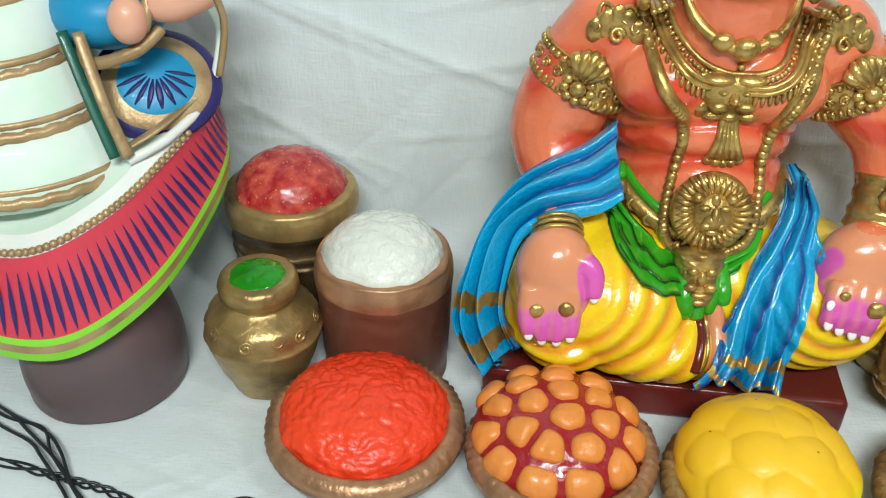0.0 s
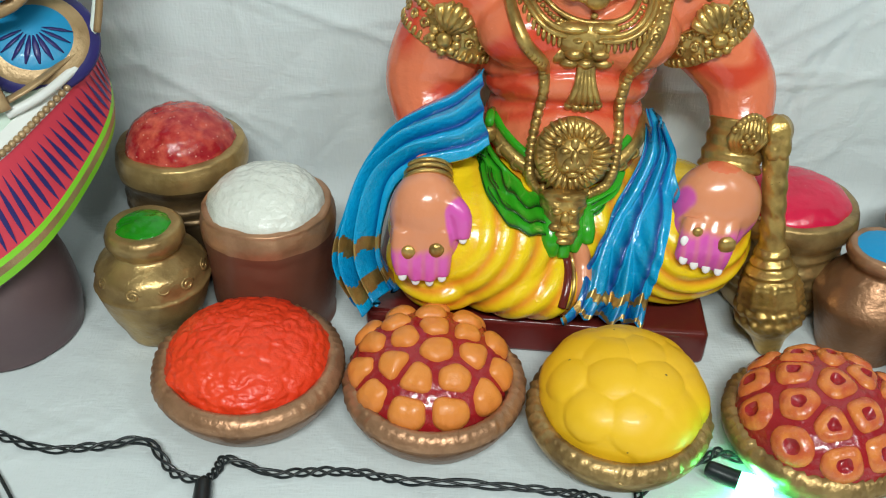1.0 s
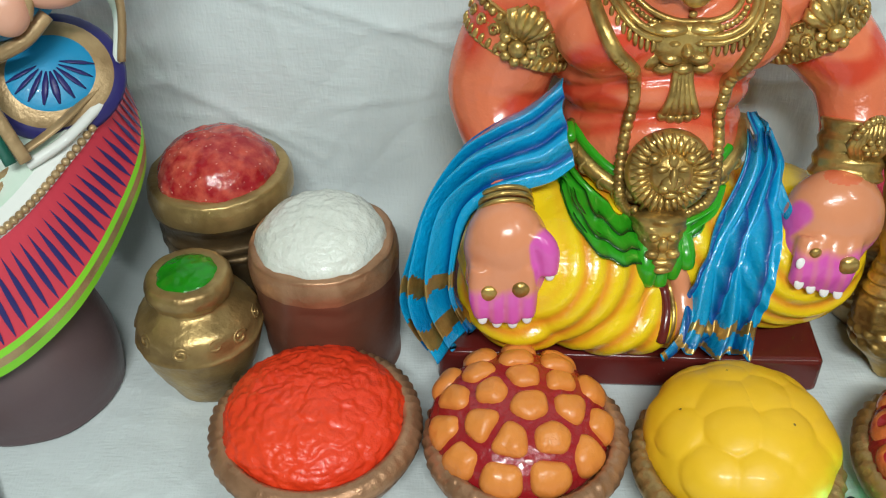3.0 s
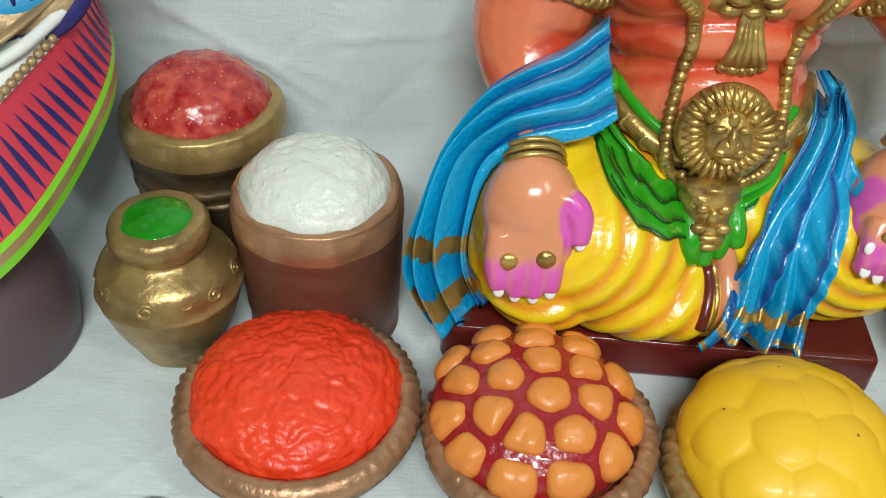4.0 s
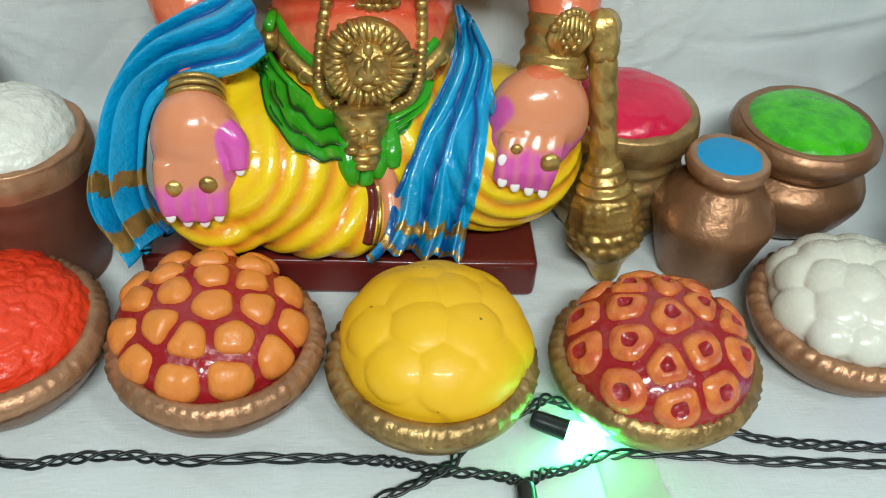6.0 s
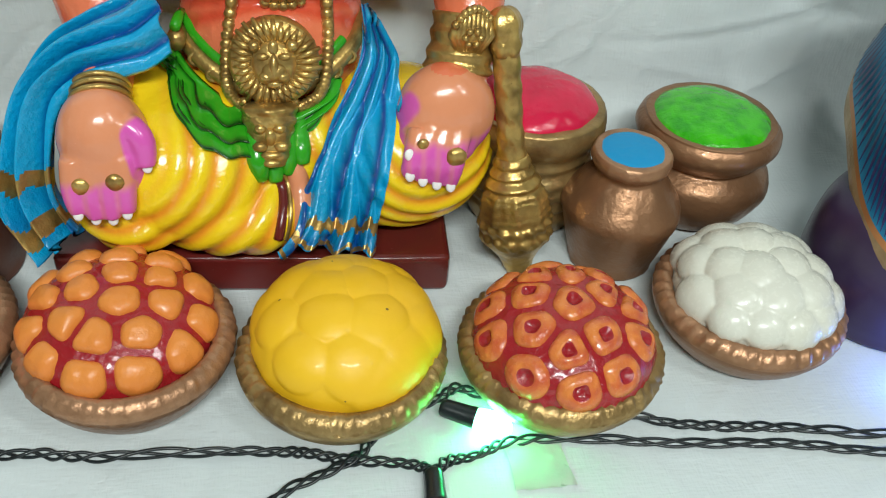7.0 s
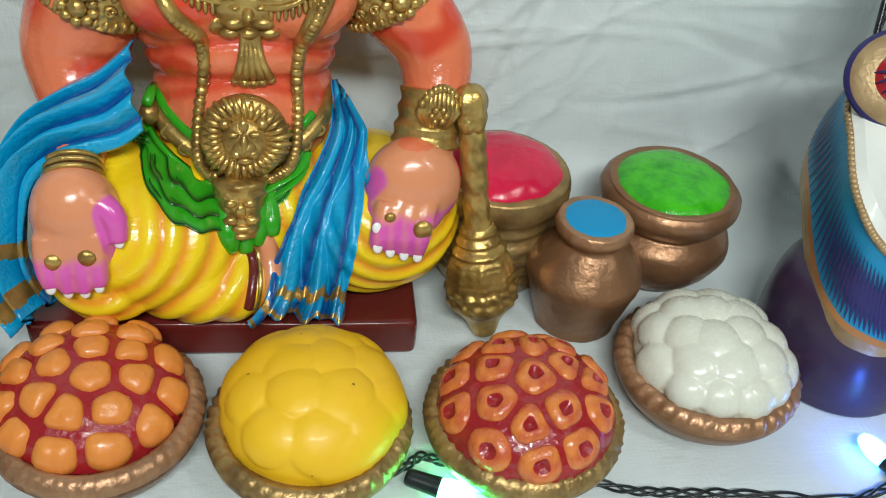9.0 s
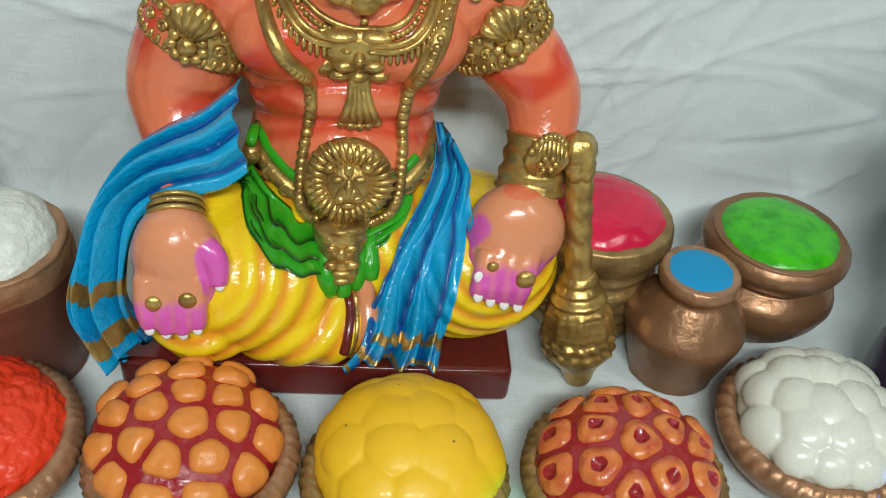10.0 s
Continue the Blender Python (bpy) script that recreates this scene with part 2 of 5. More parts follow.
def add_rings(bm, rings, mat=0, cap=True, closed=False, fold_shades=None, wrap=True):
    """Skins rows of points. Returns the rows of verts."""
    layer = bm.verts.layers.float.get("stripe_shade") or bm.verts.layers.float.new("stripe_shade")
    rows = []
    for i, ring in enumerate(rings):
        row = []
        for j, p in enumerate(ring):
            v = bm.verts.new(p)
            if fold_shades:
                v[layer] = fold_shades[i][j]
            row.append(v)
        rows.append(row)
    count, m = len(rows), len(rows[0])
    for i in range(count if closed else count - 1):
        a, b = rows[i], rows[(i + 1) % count]
        for j in range(m if wrap else m - 1):
            face = bm.faces.new((a[j], a[(j + 1) % m], b[(j + 1) % m], b[j]))
            face.smooth, face.material_index = True, mat(i, j) if callable(mat) else mat
    if cap and not closed and wrap:
        for row, i in ((rows[0][::-1], 0), (rows[-1], count - 2)):
            face = bm.faces.new(row)
            face.smooth, face.material_index = True, mat(i, 0) if callable(mat) else mat
    return rows


def add_tube(bm, path, radii, seg=10, mat=0, closed=False, flat=1.0, up=(0, 0, 1)):
    """A tube along path; flat squeezes it along the up direction."""
    pts = [Vector(p) for p in path]
    n = len(pts)
    rs = lerp_list(radii, n) if isinstance(radii, (list, tuple)) else [radii] * n
    rings, side = [], None
    for i, p in enumerate(pts):
        a = pts[(i - 1) % n] if closed else pts[max(i - 1, 0)]
        b = pts[(i + 1) % n] if closed else pts[min(i + 1, n - 1)]
        t = (b - a).normalized()
        if side is None:
            ref = Vector(up) if abs(t.dot(Vector(up))) < 0.95 else Vector((1, 0, 0))
            side = t.cross(ref).normalized()
        side = (side - t * side.dot(t)).normalized()
        nor = side.cross(t)
        rings.append([p + rs[i] * (math.cos(w) * side + flat * math.sin(w) * nor) for w in (2 * math.pi * k / seg for k in range(seg))])
    return add_rings(bm, rings, mat, cap=True, closed=closed)


def add_ball(bm, c, r, seg=16, rows=10, mat=0, turn=None, bump=None):
    """An ellipsoid; r is a number or three; bump(direction) scales the radius."""
    r = (r, r, r) if isinstance(r, (int, float)) else r
    c = Vector(c)
    rings = []
    for i in range(rows + 1):
        a = math.pi * (i + (0.12 if i == 0 else -0.12 if i == rows else 0)) / rows
        ring = []
        for j in range(seg):
            w = 2 * math.pi * j / seg
            d = Vector((math.sin(a) * math.cos(w), math.sin(a) * math.sin(w), -math.cos(a)))
            k = bump(d) if bump else 1.0
            p = Vector((d.x * r[0] * k, d.y * r[1] * k, d.z * r[2] * k))
            ring.append(c + (turn @ p if turn else p))
        rings.append(ring)
    return add_rings(bm, rings, mat)


def add_lathe(bm, profile, seg=48, mat=0, centre=(0, 0, 0), wobble=None, turn=None):
    """profile: (radius, height) from below to above. wobble(w, i, r, z) -> r, z."""
    rings = []
    for i, (r, z) in enumerate(profile):
        ring = []
        for j in range(seg):
            w = 2 * math.pi * j / seg
            rr, zz = wobble(w, i, r, z) if wobble else (r, z)
            p = Vector((rr * math.cos(w), rr * math.sin(w), zz))
            ring.append(Vector(centre) + (turn @ p if turn else p))
        rings.append(ring)
    return add_rings(bm, rings, mat)


def rounded(profile, n):
    """A smooth profile through (radius, height) pairs."""
    return [(max(p.x, 0.0004), p.y) for p in spline([(r, z, 0) for r, z in profile], n)]


def start_mesh():
    bm = bmesh.new()
    bm.verts.layers.float.new("stripe_shade")
    return bm


def finish(name, bm, mats, normals=True):
    if normals:
        bmesh.ops.recalc_face_normals(bm, faces=bm.faces)
    me = bpy.data.meshes.new(name)
    bm.to_mesh(me)
    bm.free()
    for m in mats if isinstance(mats, (list, tuple)) else [mats]:
        me.materials.append(m)
    return me


def part(name, bm, mats, parent=None, label="", normals=True):
    """One mesh object from a bmesh, under a thing or a part."""
    ob = new(name, finish(name, bm, mats, normals))
    if parent:
        ob.parent = parent
    return tagged(ob, label)


def thing(name, at, label, category, group="", turn=0.0):
    ob = new(name)
    ob.empty_display_size = 0.02
    ob.matrix_world = pose(*at, 0, 0, turn)
    return tagged(ob, label, category, group)


def fused(bm, voxel, steps):
    """Melts overlapping solids of a bmesh into one skin."""
    me = bpy.data.meshes.new("melt")
    bm.to_mesh(me)
    bm.free()
    ob = new("melt", me)
    re = ob.modifiers.new("remesh", "REMESH")
    re.mode, re.voxel_size = "VOXEL", voxel
    sm = ob.modifiers.new("smooth", "SMOOTH")
    sm.factor, sm.iterations = 0.5, steps
    out = bpy.data.meshes.new_from_object(ob.evaluated_get(bpy.context.evaluated_depsgraph_get()))
    bpy.data.objects.remove(ob)
    bpy.data.meshes.remove(me)
    return out


def bumps(p, scale, seed=0.0):
    return noise.noise(Vector(p) * scale + Vector((seed, seed * 1.7, seed * 0.3)))


# ---- the setting: cloth sweep and a closed room ----
def graded(lo, a, b, hi, fine, coarse):
    xs = list(np.arange(lo, a, coarse)) + list(np.arange(a, b, fine)) + list(np.arange(b, hi + coarse, coarse))
    return [float(x) for x in xs]


def cloth_sweep():
    rng = random.Random(5)
    xs = graded(-1.3, -0.20, 0.80, 1.9, 0.0026, 0.07)
    bend, lean = 0.05, 0.06
    y_wall = 0.632
    ss = graded(-1.2, 0.34, 0.98, 2.1, 0.0026, 0.07)
    length = math.pi / 2 * bend
    creases = []
    for _ in range(420):
        x, s, a = rng.uniform(-0.3, 0.9), rng.uniform(0.28, 1.02), rng.choice([rng.gauss(0, 0.35), rng.gauss(1.57, 0.3), rng.uniform(0, 3.14)])
        creases.append((x, s, math.cos(a), math.sin(a), rng.uniform(0.02, 0.10), rng.uniform(0.0016, 0.0042), rng.uniform(0.0006, 0.0019) * rng.choice((1, 1, -1)), rng.uniform(-2, 2)))
    for _ in range(60):
        x, s, a = rng.uniform(-0.25, 0.85), rng.uniform(0.60, 1.02), rng.choice([rng.gauss(0.35, 0.25), rng.gauss(-0.3, 0.3), rng.gauss(1.3, 0.3)])
        creases.append((x, s, math.cos(a), math.sin(a), rng.uniform(0.05, 0.16), rng.uniform(0.0022, 0.0052), rng.uniform(0.0012, 0.0027), rng.uniform(-1.2, 1.2)))
    X, S = np.meshgrid(np.array(xs), np.array(ss))
    H = np.zeros_like(X)
    for x, s, c, d, long, wide, high, bow in creases:
        u, v = (X - x) * c + (S - s) * d, -(X - x) * d + (S - s) * c
        v = v - bow * u * u
        H += high * np.exp(-(np.sqrt(v * v + 4e-7) / (wide * np.where(v > 0, 1.0, 0.45)))) * np.exp(-((u / long) ** 4))
    for i in range(len(ss)):
        for j in range(len(xs)):
            if -0.3 < xs[j] < 0.92 and 0.25 < ss[i] < 1.1:
                H[i, j] += 0.0010 * noise.noise(Vector((xs[j] * 9, ss[i] * 9, 1))) + 0.0005 * noise.noise(Vector((xs[j] * 38, ss[i] * 38, 4)))
    rows = []
    for i, s in enumerate(ss):
        s0 = y_wall - bend
        if s < s0:
            base, nor = Vector((0, s, 0)), Vector((0, 0, 1))
        elif s < s0 + length:
            w = (s - s0) / bend
            base, nor = Vector((0, s0 + bend * math.sin(w), bend - bend * math.cos(w))), Vector((0, -math.sin(w), math.cos(w)))
        else:
            z = bend + s - s0 - length
            base, nor = Vector((0, y_wall + lean * (z - bend), z)), Vector((0, -1, 0))
        calm = 0.55 if s < s0 else 1.0
        rows.append([Vector((x, 0, 0)) + base + nor * (float(H[i, j]) * calm - 0.0004) for j, x in enumerate(xs)])
    bm = start_mesh()
    add_rings(bm, rows, 0, cap=False, wrap=False)
    ob = new("ground", finish("ground", bm, M["cloth"], normals=False))
    return tagged(ob, "white cotton cloth spread over the floor and hung up behind, lightly creased", "cloth", kind="structure")


cloth_sweep()


def slab(name, lo, hi, label, category):
    bm = bmesh.new()
    bmesh.ops.create_cube(bm, size=1, matrix=Matrix.LocRotScale([(a + b) / 2 for a, b in zip(lo, hi)], None, [b - a for a, b in zip(lo, hi)]))
    ob = new(name, finish(name, bm, M["wall"]))
    return tagged(ob, label, category, kind="structure")


slab("floor", (-1.9, -1.9, -0.12), (2.5, 1.3, -0.05), "plain pale floor under the cloth", "floor")
slab("ceiling", (-1.9, -1.9, 1.95), (2.5, 1.3, 2.05), "plain white ceiling", "ceiling")
slab("wall_north", (-1.9, 1.2, -0.05), (2.5, 1.3, 1.95), "plain pale wall behind the cloth", "wall")
slab("wall_south", (-1.9, -1.9, -0.05), (2.5, -1.8, 1.95), "plain pale wall", "wall")
slab("wall_west", (-1.9, -1.8, -0.05), (-1.8, 1.2, 1.95), "plain pale wall", "wall")
slab("wall_east", (2.4, -1.8, -0.05), (2.5, 1.2, 1.95), "plain pale wall", "wall")


# ---- the seated figure: one painted clay mesh ----
from mathutils.bvhtree import BVHTree

STATUE = ["flesh", "skin", "magenta", "nail", "gold", "yellow", "blue", "green", "maroon", "black"]
SI = {n: i for i, n in enumerate(STATUE)}


def add_mesh(bm, me, mat_of, stripe_shade_of=None, push=None):
    """Adds a mesh to bm, with a material and a stripe or shading value by place; push moves points along their normals.
    """
    layer = bm.verts.layers.float["stripe_shade"]
    verts = []
    for v in me.vertices:
        co = v.co.copy()
        nv = bm.verts.new(co + v.normal * push(co, v.normal) if push else co)
        if stripe_shade_of:
            nv[layer] = stripe_shade_of(co, v.normal)
        verts.append(nv)
    for p in me.polygons:
        f = bm.faces.new([verts[i] for i in p.vertices])
        f.smooth, f.material_index = True, mat_of(p.center, p.normal)
    bpy.data.meshes.remove(me)


def clamp(x):
    return max(0.0, min(1.0, x))


def tri(x):
    """A soft fold: 1 on the ridge, 0 in the groove."""
    return 0.5 + 0.5 * math.sin(x)


def seated_figure():
    bm = start_mesh()
    # flesh
    s = start_mesh()
    for c, r in (((0.289, 0.576, 0.112), (0.047, 0.046, 0.046)), ((0.289, 0.580, 0.150), (0.050, 0.040, 0.04)), ((0.289, 0.582, 0.180), (0.060, 0.036, 0.032)),
                 ((0.264, 0.562, 0.176), (0.029, 0.024, 0.022)), ((0.316, 0.562, 0.176), (0.029, 0.024, 0.022)), ((0.237, 0.584, 0.192), (0.028, 0.027, 0.026)), ((0.343, 0.584, 0.192), (0.028, 0.027, 0.026)),
                 ((0.290, 0.588, 0.200), (0.060, 0.026, 0.020)), ((0.292, 0.566, 0.252), (0.034, 0.036, 0.038)),
                 ((0.212, 0.507, 0.092), (0.0205, 0.019, 0.025)), ((0.3715, 0.523, 0.093), (0.0245, 0.019, 0.026))):
        add_ball(s, c, r, 28, 18)
    add_tube(s, spline([(0.291, 0.584, 0.185), (0.292, 0.574, 0.215), (0.293, 0.568, 0.240)], 10), [0.036, 0.030, 0.028], 20)
    add_tube(s, spline([(0.236, 0.584, 0.193), (0.2205, 0.583, 0.168), (0.2095, 0.577, 0.138), (0.211, 0.554, 0.117), (0.212, 0.520, 0.106)], 22), [0.026, 0.0265, 0.0255, 0.017, 0.0115], 20)
    add_tube(s, spline([(0.344, 0.584, 0.193), (0.360, 0.582, 0.172), (0.3835, 0.572, 0.146), (0.3855, 0.556, 0.124), (0.3780, 0.534, 0.106)], 22), [0.026, 0.0235, 0.0200, 0.0165, 0.0145], 20)
    # fingers and thumbs
    for k, (x0, x1, x2) in enumerate(((0.200, 0.1985, 0.2000), (0.2065, 0.2060, 0.2070), (0.2140, 0.2140, 0.2145), (0.2205, 0.2215, 0.2212))):
        add_tube(s, spline([(x0, 0.494, 0.090), (x1, 0.4885, 0.076), (x2, 0.4855, 0.0625 + (0.003 if k in (0, 3) else 0))], 8), [0.0062, 0.0053, 0.0040], 12)
    add_tube(s, spline([(0.224, 0.500, 0.104), (0.2305, 0.496, 0.098), (0.2315, 0.4925, 0.086)], 8), [0.0064, 0.0062, 0.0046], 12)
    for k, (x0, x1, x2) in enumerate(((0.357, 0.3530, 0.3515), (0.363, 0.3590, 0.3580), (0.3695, 0.3665, 0.3650), (0.3765, 0.3740, 0.3720))):
        add_tube(s, spline([(x0, 0.509, 0.092), (x1, 0.5000, 0.080), (x2, 0.5005, 0.0650 + (0.007, 0.004, 0.0015, 0.0)[k])], 8), [0.0062, 0.0053, 0.0040], 12)
    add_tube(s, spline([(0.360, 0.518, 0.103), (0.3545, 0.520, 0.097), (0.3510, 0.524, 0.085)], 8), [0.0066, 0.0062, 0.0046], 12)
    for c, r in (((0.2115, 0.4985, 0.081), (0.0195, 0.0130, 0.018)), ((0.3675, 0.5150, 0.083), (0.0205, 0.0125, 0.018)), ((0.2110, 0.4935, 0.073), (0.0135, 0.0095, 0.0125)), ((0.3635, 0.5105, 0.077), (0.0140, 0.0085, 0.0120))):
        add_ball(s, c, r, 24, 16)
    body = fused(s, 0.0011, 9)

    palms_at = ((0.212, 0.507, 0.5165, 0.0835, ((0.2285, 0.497, 0.1000), (0.2315, 0.4925, 0.086))), (0.369, 0.522, 0.5330, 0.0915, ((0.3570, 0.518, 0.1005), (0.3510, 0.521, 0.086))))

    def palm_of(c):
        for h in palms_at:
            if (c.x - h[0]) ** 2 + (c.y - h[1]) ** 2 + (c.z - 0.088) ** 2 < 0.040 ** 2 and c.y < h[2] + 0.008 and c.z < 0.117:
                return h
        return None

    def flesh_mat(c, n):
        if palm_of(c):
            return SI["skin"]
        if c.z > 0.262 or (c.y > 0.585 and c.z > 0.235):
            return SI["black"]
        return SI["flesh"]

    def rouge(c, h):
        a, b = Vector(h[4][0]), Vector(h[4][1])
        u = clamp((c - a).dot(b - a) / (b - a).length_squared)
        thumb = clamp((0.0088 - (c - a.lerp(b, u)).length) / 0.0012)
        low = clamp((h[3] - 0.001 + 0.0012 * math.sin(c.x * 420) - c.z) / 0.0042) * (1 - 0.35 * clamp(math.sin(c.x * 900)))
        return max(thumb, low)

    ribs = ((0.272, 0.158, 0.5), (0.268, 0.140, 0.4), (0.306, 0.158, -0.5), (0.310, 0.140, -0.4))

    # rib grooves and midline shaded in the paint; red blotches elsewhere; rouge on hands
    def flesh_shading(c, n):
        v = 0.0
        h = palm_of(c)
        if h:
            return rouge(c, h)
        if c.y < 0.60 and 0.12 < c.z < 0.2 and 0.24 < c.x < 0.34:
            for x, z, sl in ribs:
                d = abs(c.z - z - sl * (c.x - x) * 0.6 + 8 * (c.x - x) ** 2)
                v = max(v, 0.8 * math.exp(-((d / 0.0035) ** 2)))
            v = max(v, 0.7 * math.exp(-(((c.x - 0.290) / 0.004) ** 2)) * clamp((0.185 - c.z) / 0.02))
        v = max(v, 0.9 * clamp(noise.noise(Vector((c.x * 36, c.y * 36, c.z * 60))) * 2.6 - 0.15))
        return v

    def flesh_push(c, n):
        k = 0.0
        if c.y < 0.60 and 0.12 < c.z < 0.2 and 0.24 < c.x < 0.34:
            for x, z, sl in ribs:
                d = abs(c.z - z - sl * (c.x - x) * 0.6 + 8 * (c.x - x) ** 2)
                k -= 0.0011 * math.exp(-((d / 0.003) ** 2))
        return k + 0.0005 * noise.noise(c * 70)

    tree_parts = []
    add_mesh(bm, body, flesh_mat, flesh_shading, flesh_push)
    tree_parts.append(BVHTree.FromBMesh(bm))

    def front_of(tree, p):
        hit = tree.ray_cast(Vector((p[0], 0.3, p[2])), Vector((0, 1, 0)))[0]
        return hit if hit is not None and hit.y < p[1] + 0.012 else Vector(p)

    # nails and finger rings
    for p in ((0.2000, 0.4825, 0.0665), (0.2070, 0.4815, 0.0628), (0.2145, 0.4815, 0.0626), (0.2212, 0.4825, 0.0660), (0.2318, 0.4885, 0.0865),
              (0.3515, 0.4985, 0.0745), (0.3580, 0.4975, 0.0710), (0.3650, 0.4972, 0.0685), (0.3720, 0.4972, 0.0668), (0.3510, 0.5200, 0.0850)):
        add_ball(bm, front_of(tree_parts[0], p), (0.0024, 0.0009, 0.0029), 12, 8, SI["nail"], turn=Matrix.Rotation(radians(-18), 3, "X"))
    for p, r in (((0.2030, 0.4862, 0.0800), 0.0046), ((0.2180, 0.4862, 0.0820), 0.0046), ((0.3735, 0.4975, 0.0835), 0.0052), ((0.3575, 0.5000, 0.0895), 0.0030)):
        add_ball(bm, p, (r, r * 0.6, r), 14, 10, SI["gold"], bump=lambda d: 1 + 0.06 * noise.noise(d * 4))

    # lower garment over crossed legs
    s = start_mesh()
    for c, r in (((0.243, 0.542, 0.062), (0.055, 0.056, 0.043)), ((0.350, 0.548, 0.058), (0.052, 0.050, 0.040)), ((0.289, 0.565, 0.060), (0.075, 0.058, 0.042)), ((0.270, 0.530, 0.044), (0.054, 0.044, 0.025)),
                 ((0.222, 0.530, 0.048), (0.034, 0.045, 0.022)), ((0.355, 0.535, 0.052), (0.041, 0.036, 0.022)), ((0.225, 0.552, 0.080), (0.034, 0.04, 0.030)), ((0.354, 0.560, 0.066), (0.036, 0.036, 0.028))):
        add_ball(s, c, r, 36, 24)
    lap = fused(s, 0.0013, 8)

    def fold(c):
        if c.x < 0.300:
            d = math.hypot(c.x - 0.206, (c.z - 0.094) * 1.05)
            return d / 0.0118 + 0.35 * noise.noise(c * 30), clamp((d - 0.030) / 0.012)
        d = math.hypot(c.x - 0.372, (c.z - 0.105) * 1.0)
        return d / 0.0105 + 0.35 * noise.noise(c * 30), clamp((d - 0.030) / 0.012)

    def lap_push(c, n):
        k, a = fold(c)
        return 0.0017 * a * (tri(2 * math.pi * k) - 0.6)

    def lap_stripe(c, n):
        k, a = fold(c)
        return (1 - tri(2 * math.pi * k)) ** 2.0 * a * 0.85

    lap_bm = start_mesh()
    add_mesh(lap_bm, lap, lambda c, n: SI["yellow"], lap_stripe, lap_push)
    tree_parts.append(BVHTree.FromBMesh(lap_bm))
    tmp = bpy.data.meshes.new("lap")
    lap_bm.to_mesh(tmp)
    lap_bm.free()
    bm.from_mesh(tmp)
    bpy.data.meshes.remove(tmp)
    layer = bm.verts.layers.float["stripe_shade"]

    def front(x, z, out=0.0):
        """The foremost painted surface at x, z, moved out by that much."""
        best = None
        for t in tree_parts:
            hit = t.ray_cast(Vector((x, 0.3, z)), Vector((0, 1, 0)))
            if hit[0] is not None and (best is None or hit[0].y < best.y):
                best = hit[0]
        return Vector((x, (best.y if best else 0.545) - out, z))

    def on_body(points, n, out, sunk=0.0):
        pts = [front(p.x, p.z, out + 0.008 * clamp((0.120 - p.z) / 0.012) * sunk) for p in spline([(x, 0, z) for x, z in points], n)]
        for _ in range(3):
            pts = [pts[0]] + [Vector((b.x, (a.y + 2 * b.y + c.y) / 4, b.z)) for a, b, c in zip(pts, pts[1:], pts[2:])] + [pts[-1]]
        return pts

    def beads(points, n, r, out, mat="gold", squash=1.0, sunk=0.0):
        for i, p in enumerate(on_body(points, n, out, sunk)):
            add_ball(bm, p, (r, r * 0.8, r * squash), 8, 6, SI[mat])

    def rope(points, r, out, n=60, mat="gold", flat=1.0):
        add_tube(bm, on_body(points, n, out), r, 8, SI[mat], flat=flat)

    # ankle trim at the centre of the lap
    rope([(0.281, 0.083), (0.288, 0.070), (0.291, 0.058), (0.288, 0.044)], 0.0026, -0.0004, 24, "maroon")
    rope([(0.285, 0.081), (0.292, 0.068), (0.2945, 0.056), (0.2915, 0.042)], 0.0013, -0.0002, 24, "gold")
    add_tube(bm, on_body([(0.2945, 0.078), (0.2985, 0.066), (0.3000, 0.052), (0.2985, 0.040)], 20, -0.0016), [0.003, 0.0052, 0.0056, 0.0035], 12, SI["skin"])

    add_tube(bm, on_body([(0.2445, 0.1275), (0.254, 0.1205), (0.268, 0.113), (0.289, 0.108), (0.310, 0.114), (0.318, 0.1185), (0.3220, 0.1210)], 40, 0.0), 0.0026, 10, SI["green"])
    for x, lean, low, r in ((0.2785, 0.0015, 0.069, 0.0058), (0.2860, 0.0010, 0.0655, 0.0062), (0.2935, 0.0005, 0.068, 0.0058), (0.2995, 0.001, 0.073, 0.0052)):
        add_tube(bm, on_body([(x, 0.090), (x + lean, 0.079), (x + lean * 2, low)], 16, 0.0004), [r * 0.8, r, r * 0.55], 12, SI["green"])

    # gold belt with scrolls
    add_tube(bm, on_body([(0.2440, 0.1205), (0.254, 0.1130), (0.268, 0.1055), (0.289, 0.100), (0.310, 0.1065), (0.323, 0.1140), (0.3330, 0.1215)], 44, 0.0012), 0.0046, 12, SI["gold"])
    for x, z in ((0.246, 0.1165), (0.253, 0.112), (0.261, 0.1075), (0.268, 0.104), (0.318, 0.1085), (0.325, 0.113), (0.332, 0.1185)):
        p = front(x, z, 0.0022)
        add_tube(bm, [p + Vector((0.0032 * math.cos(w), -0.002, 0.0032 * math.sin(w))) for w in (i * 0.524 for i in range(12))], 0.0011, 6, SI["gold"], closed=True)

    # lion-faced buckle: rayed disc with a plain muzzle
    c = Vector((0.2895, 0.5245, 0.1205))
    face = look(c, c + Vector((0.0, 1.0, -0.28))).to_3x3()
    add_lathe(bm, rounded([(0.0, -0.004), (0.0190, -0.004), (0.0202, 0.0006), (0.0180, 0.0030), (0.012, 0.0040), (0.0, 0.005)], 16), 44, SI["gold"], centre=c, turn=face)
    for i in range(30):
        w = 2 * math.pi * i / 30
        rr = 1.0 + 0.10 * math.cos(3 * w)
        a, b = face @ Vector((0.0105 * math.cos(w), 0.0105 * math.sin(w), 0.0035)), face @ Vector((0.0205 * rr * math.cos(w + 0.1), 0.0205 * rr * math.sin(w + 0.1), 0.0020))
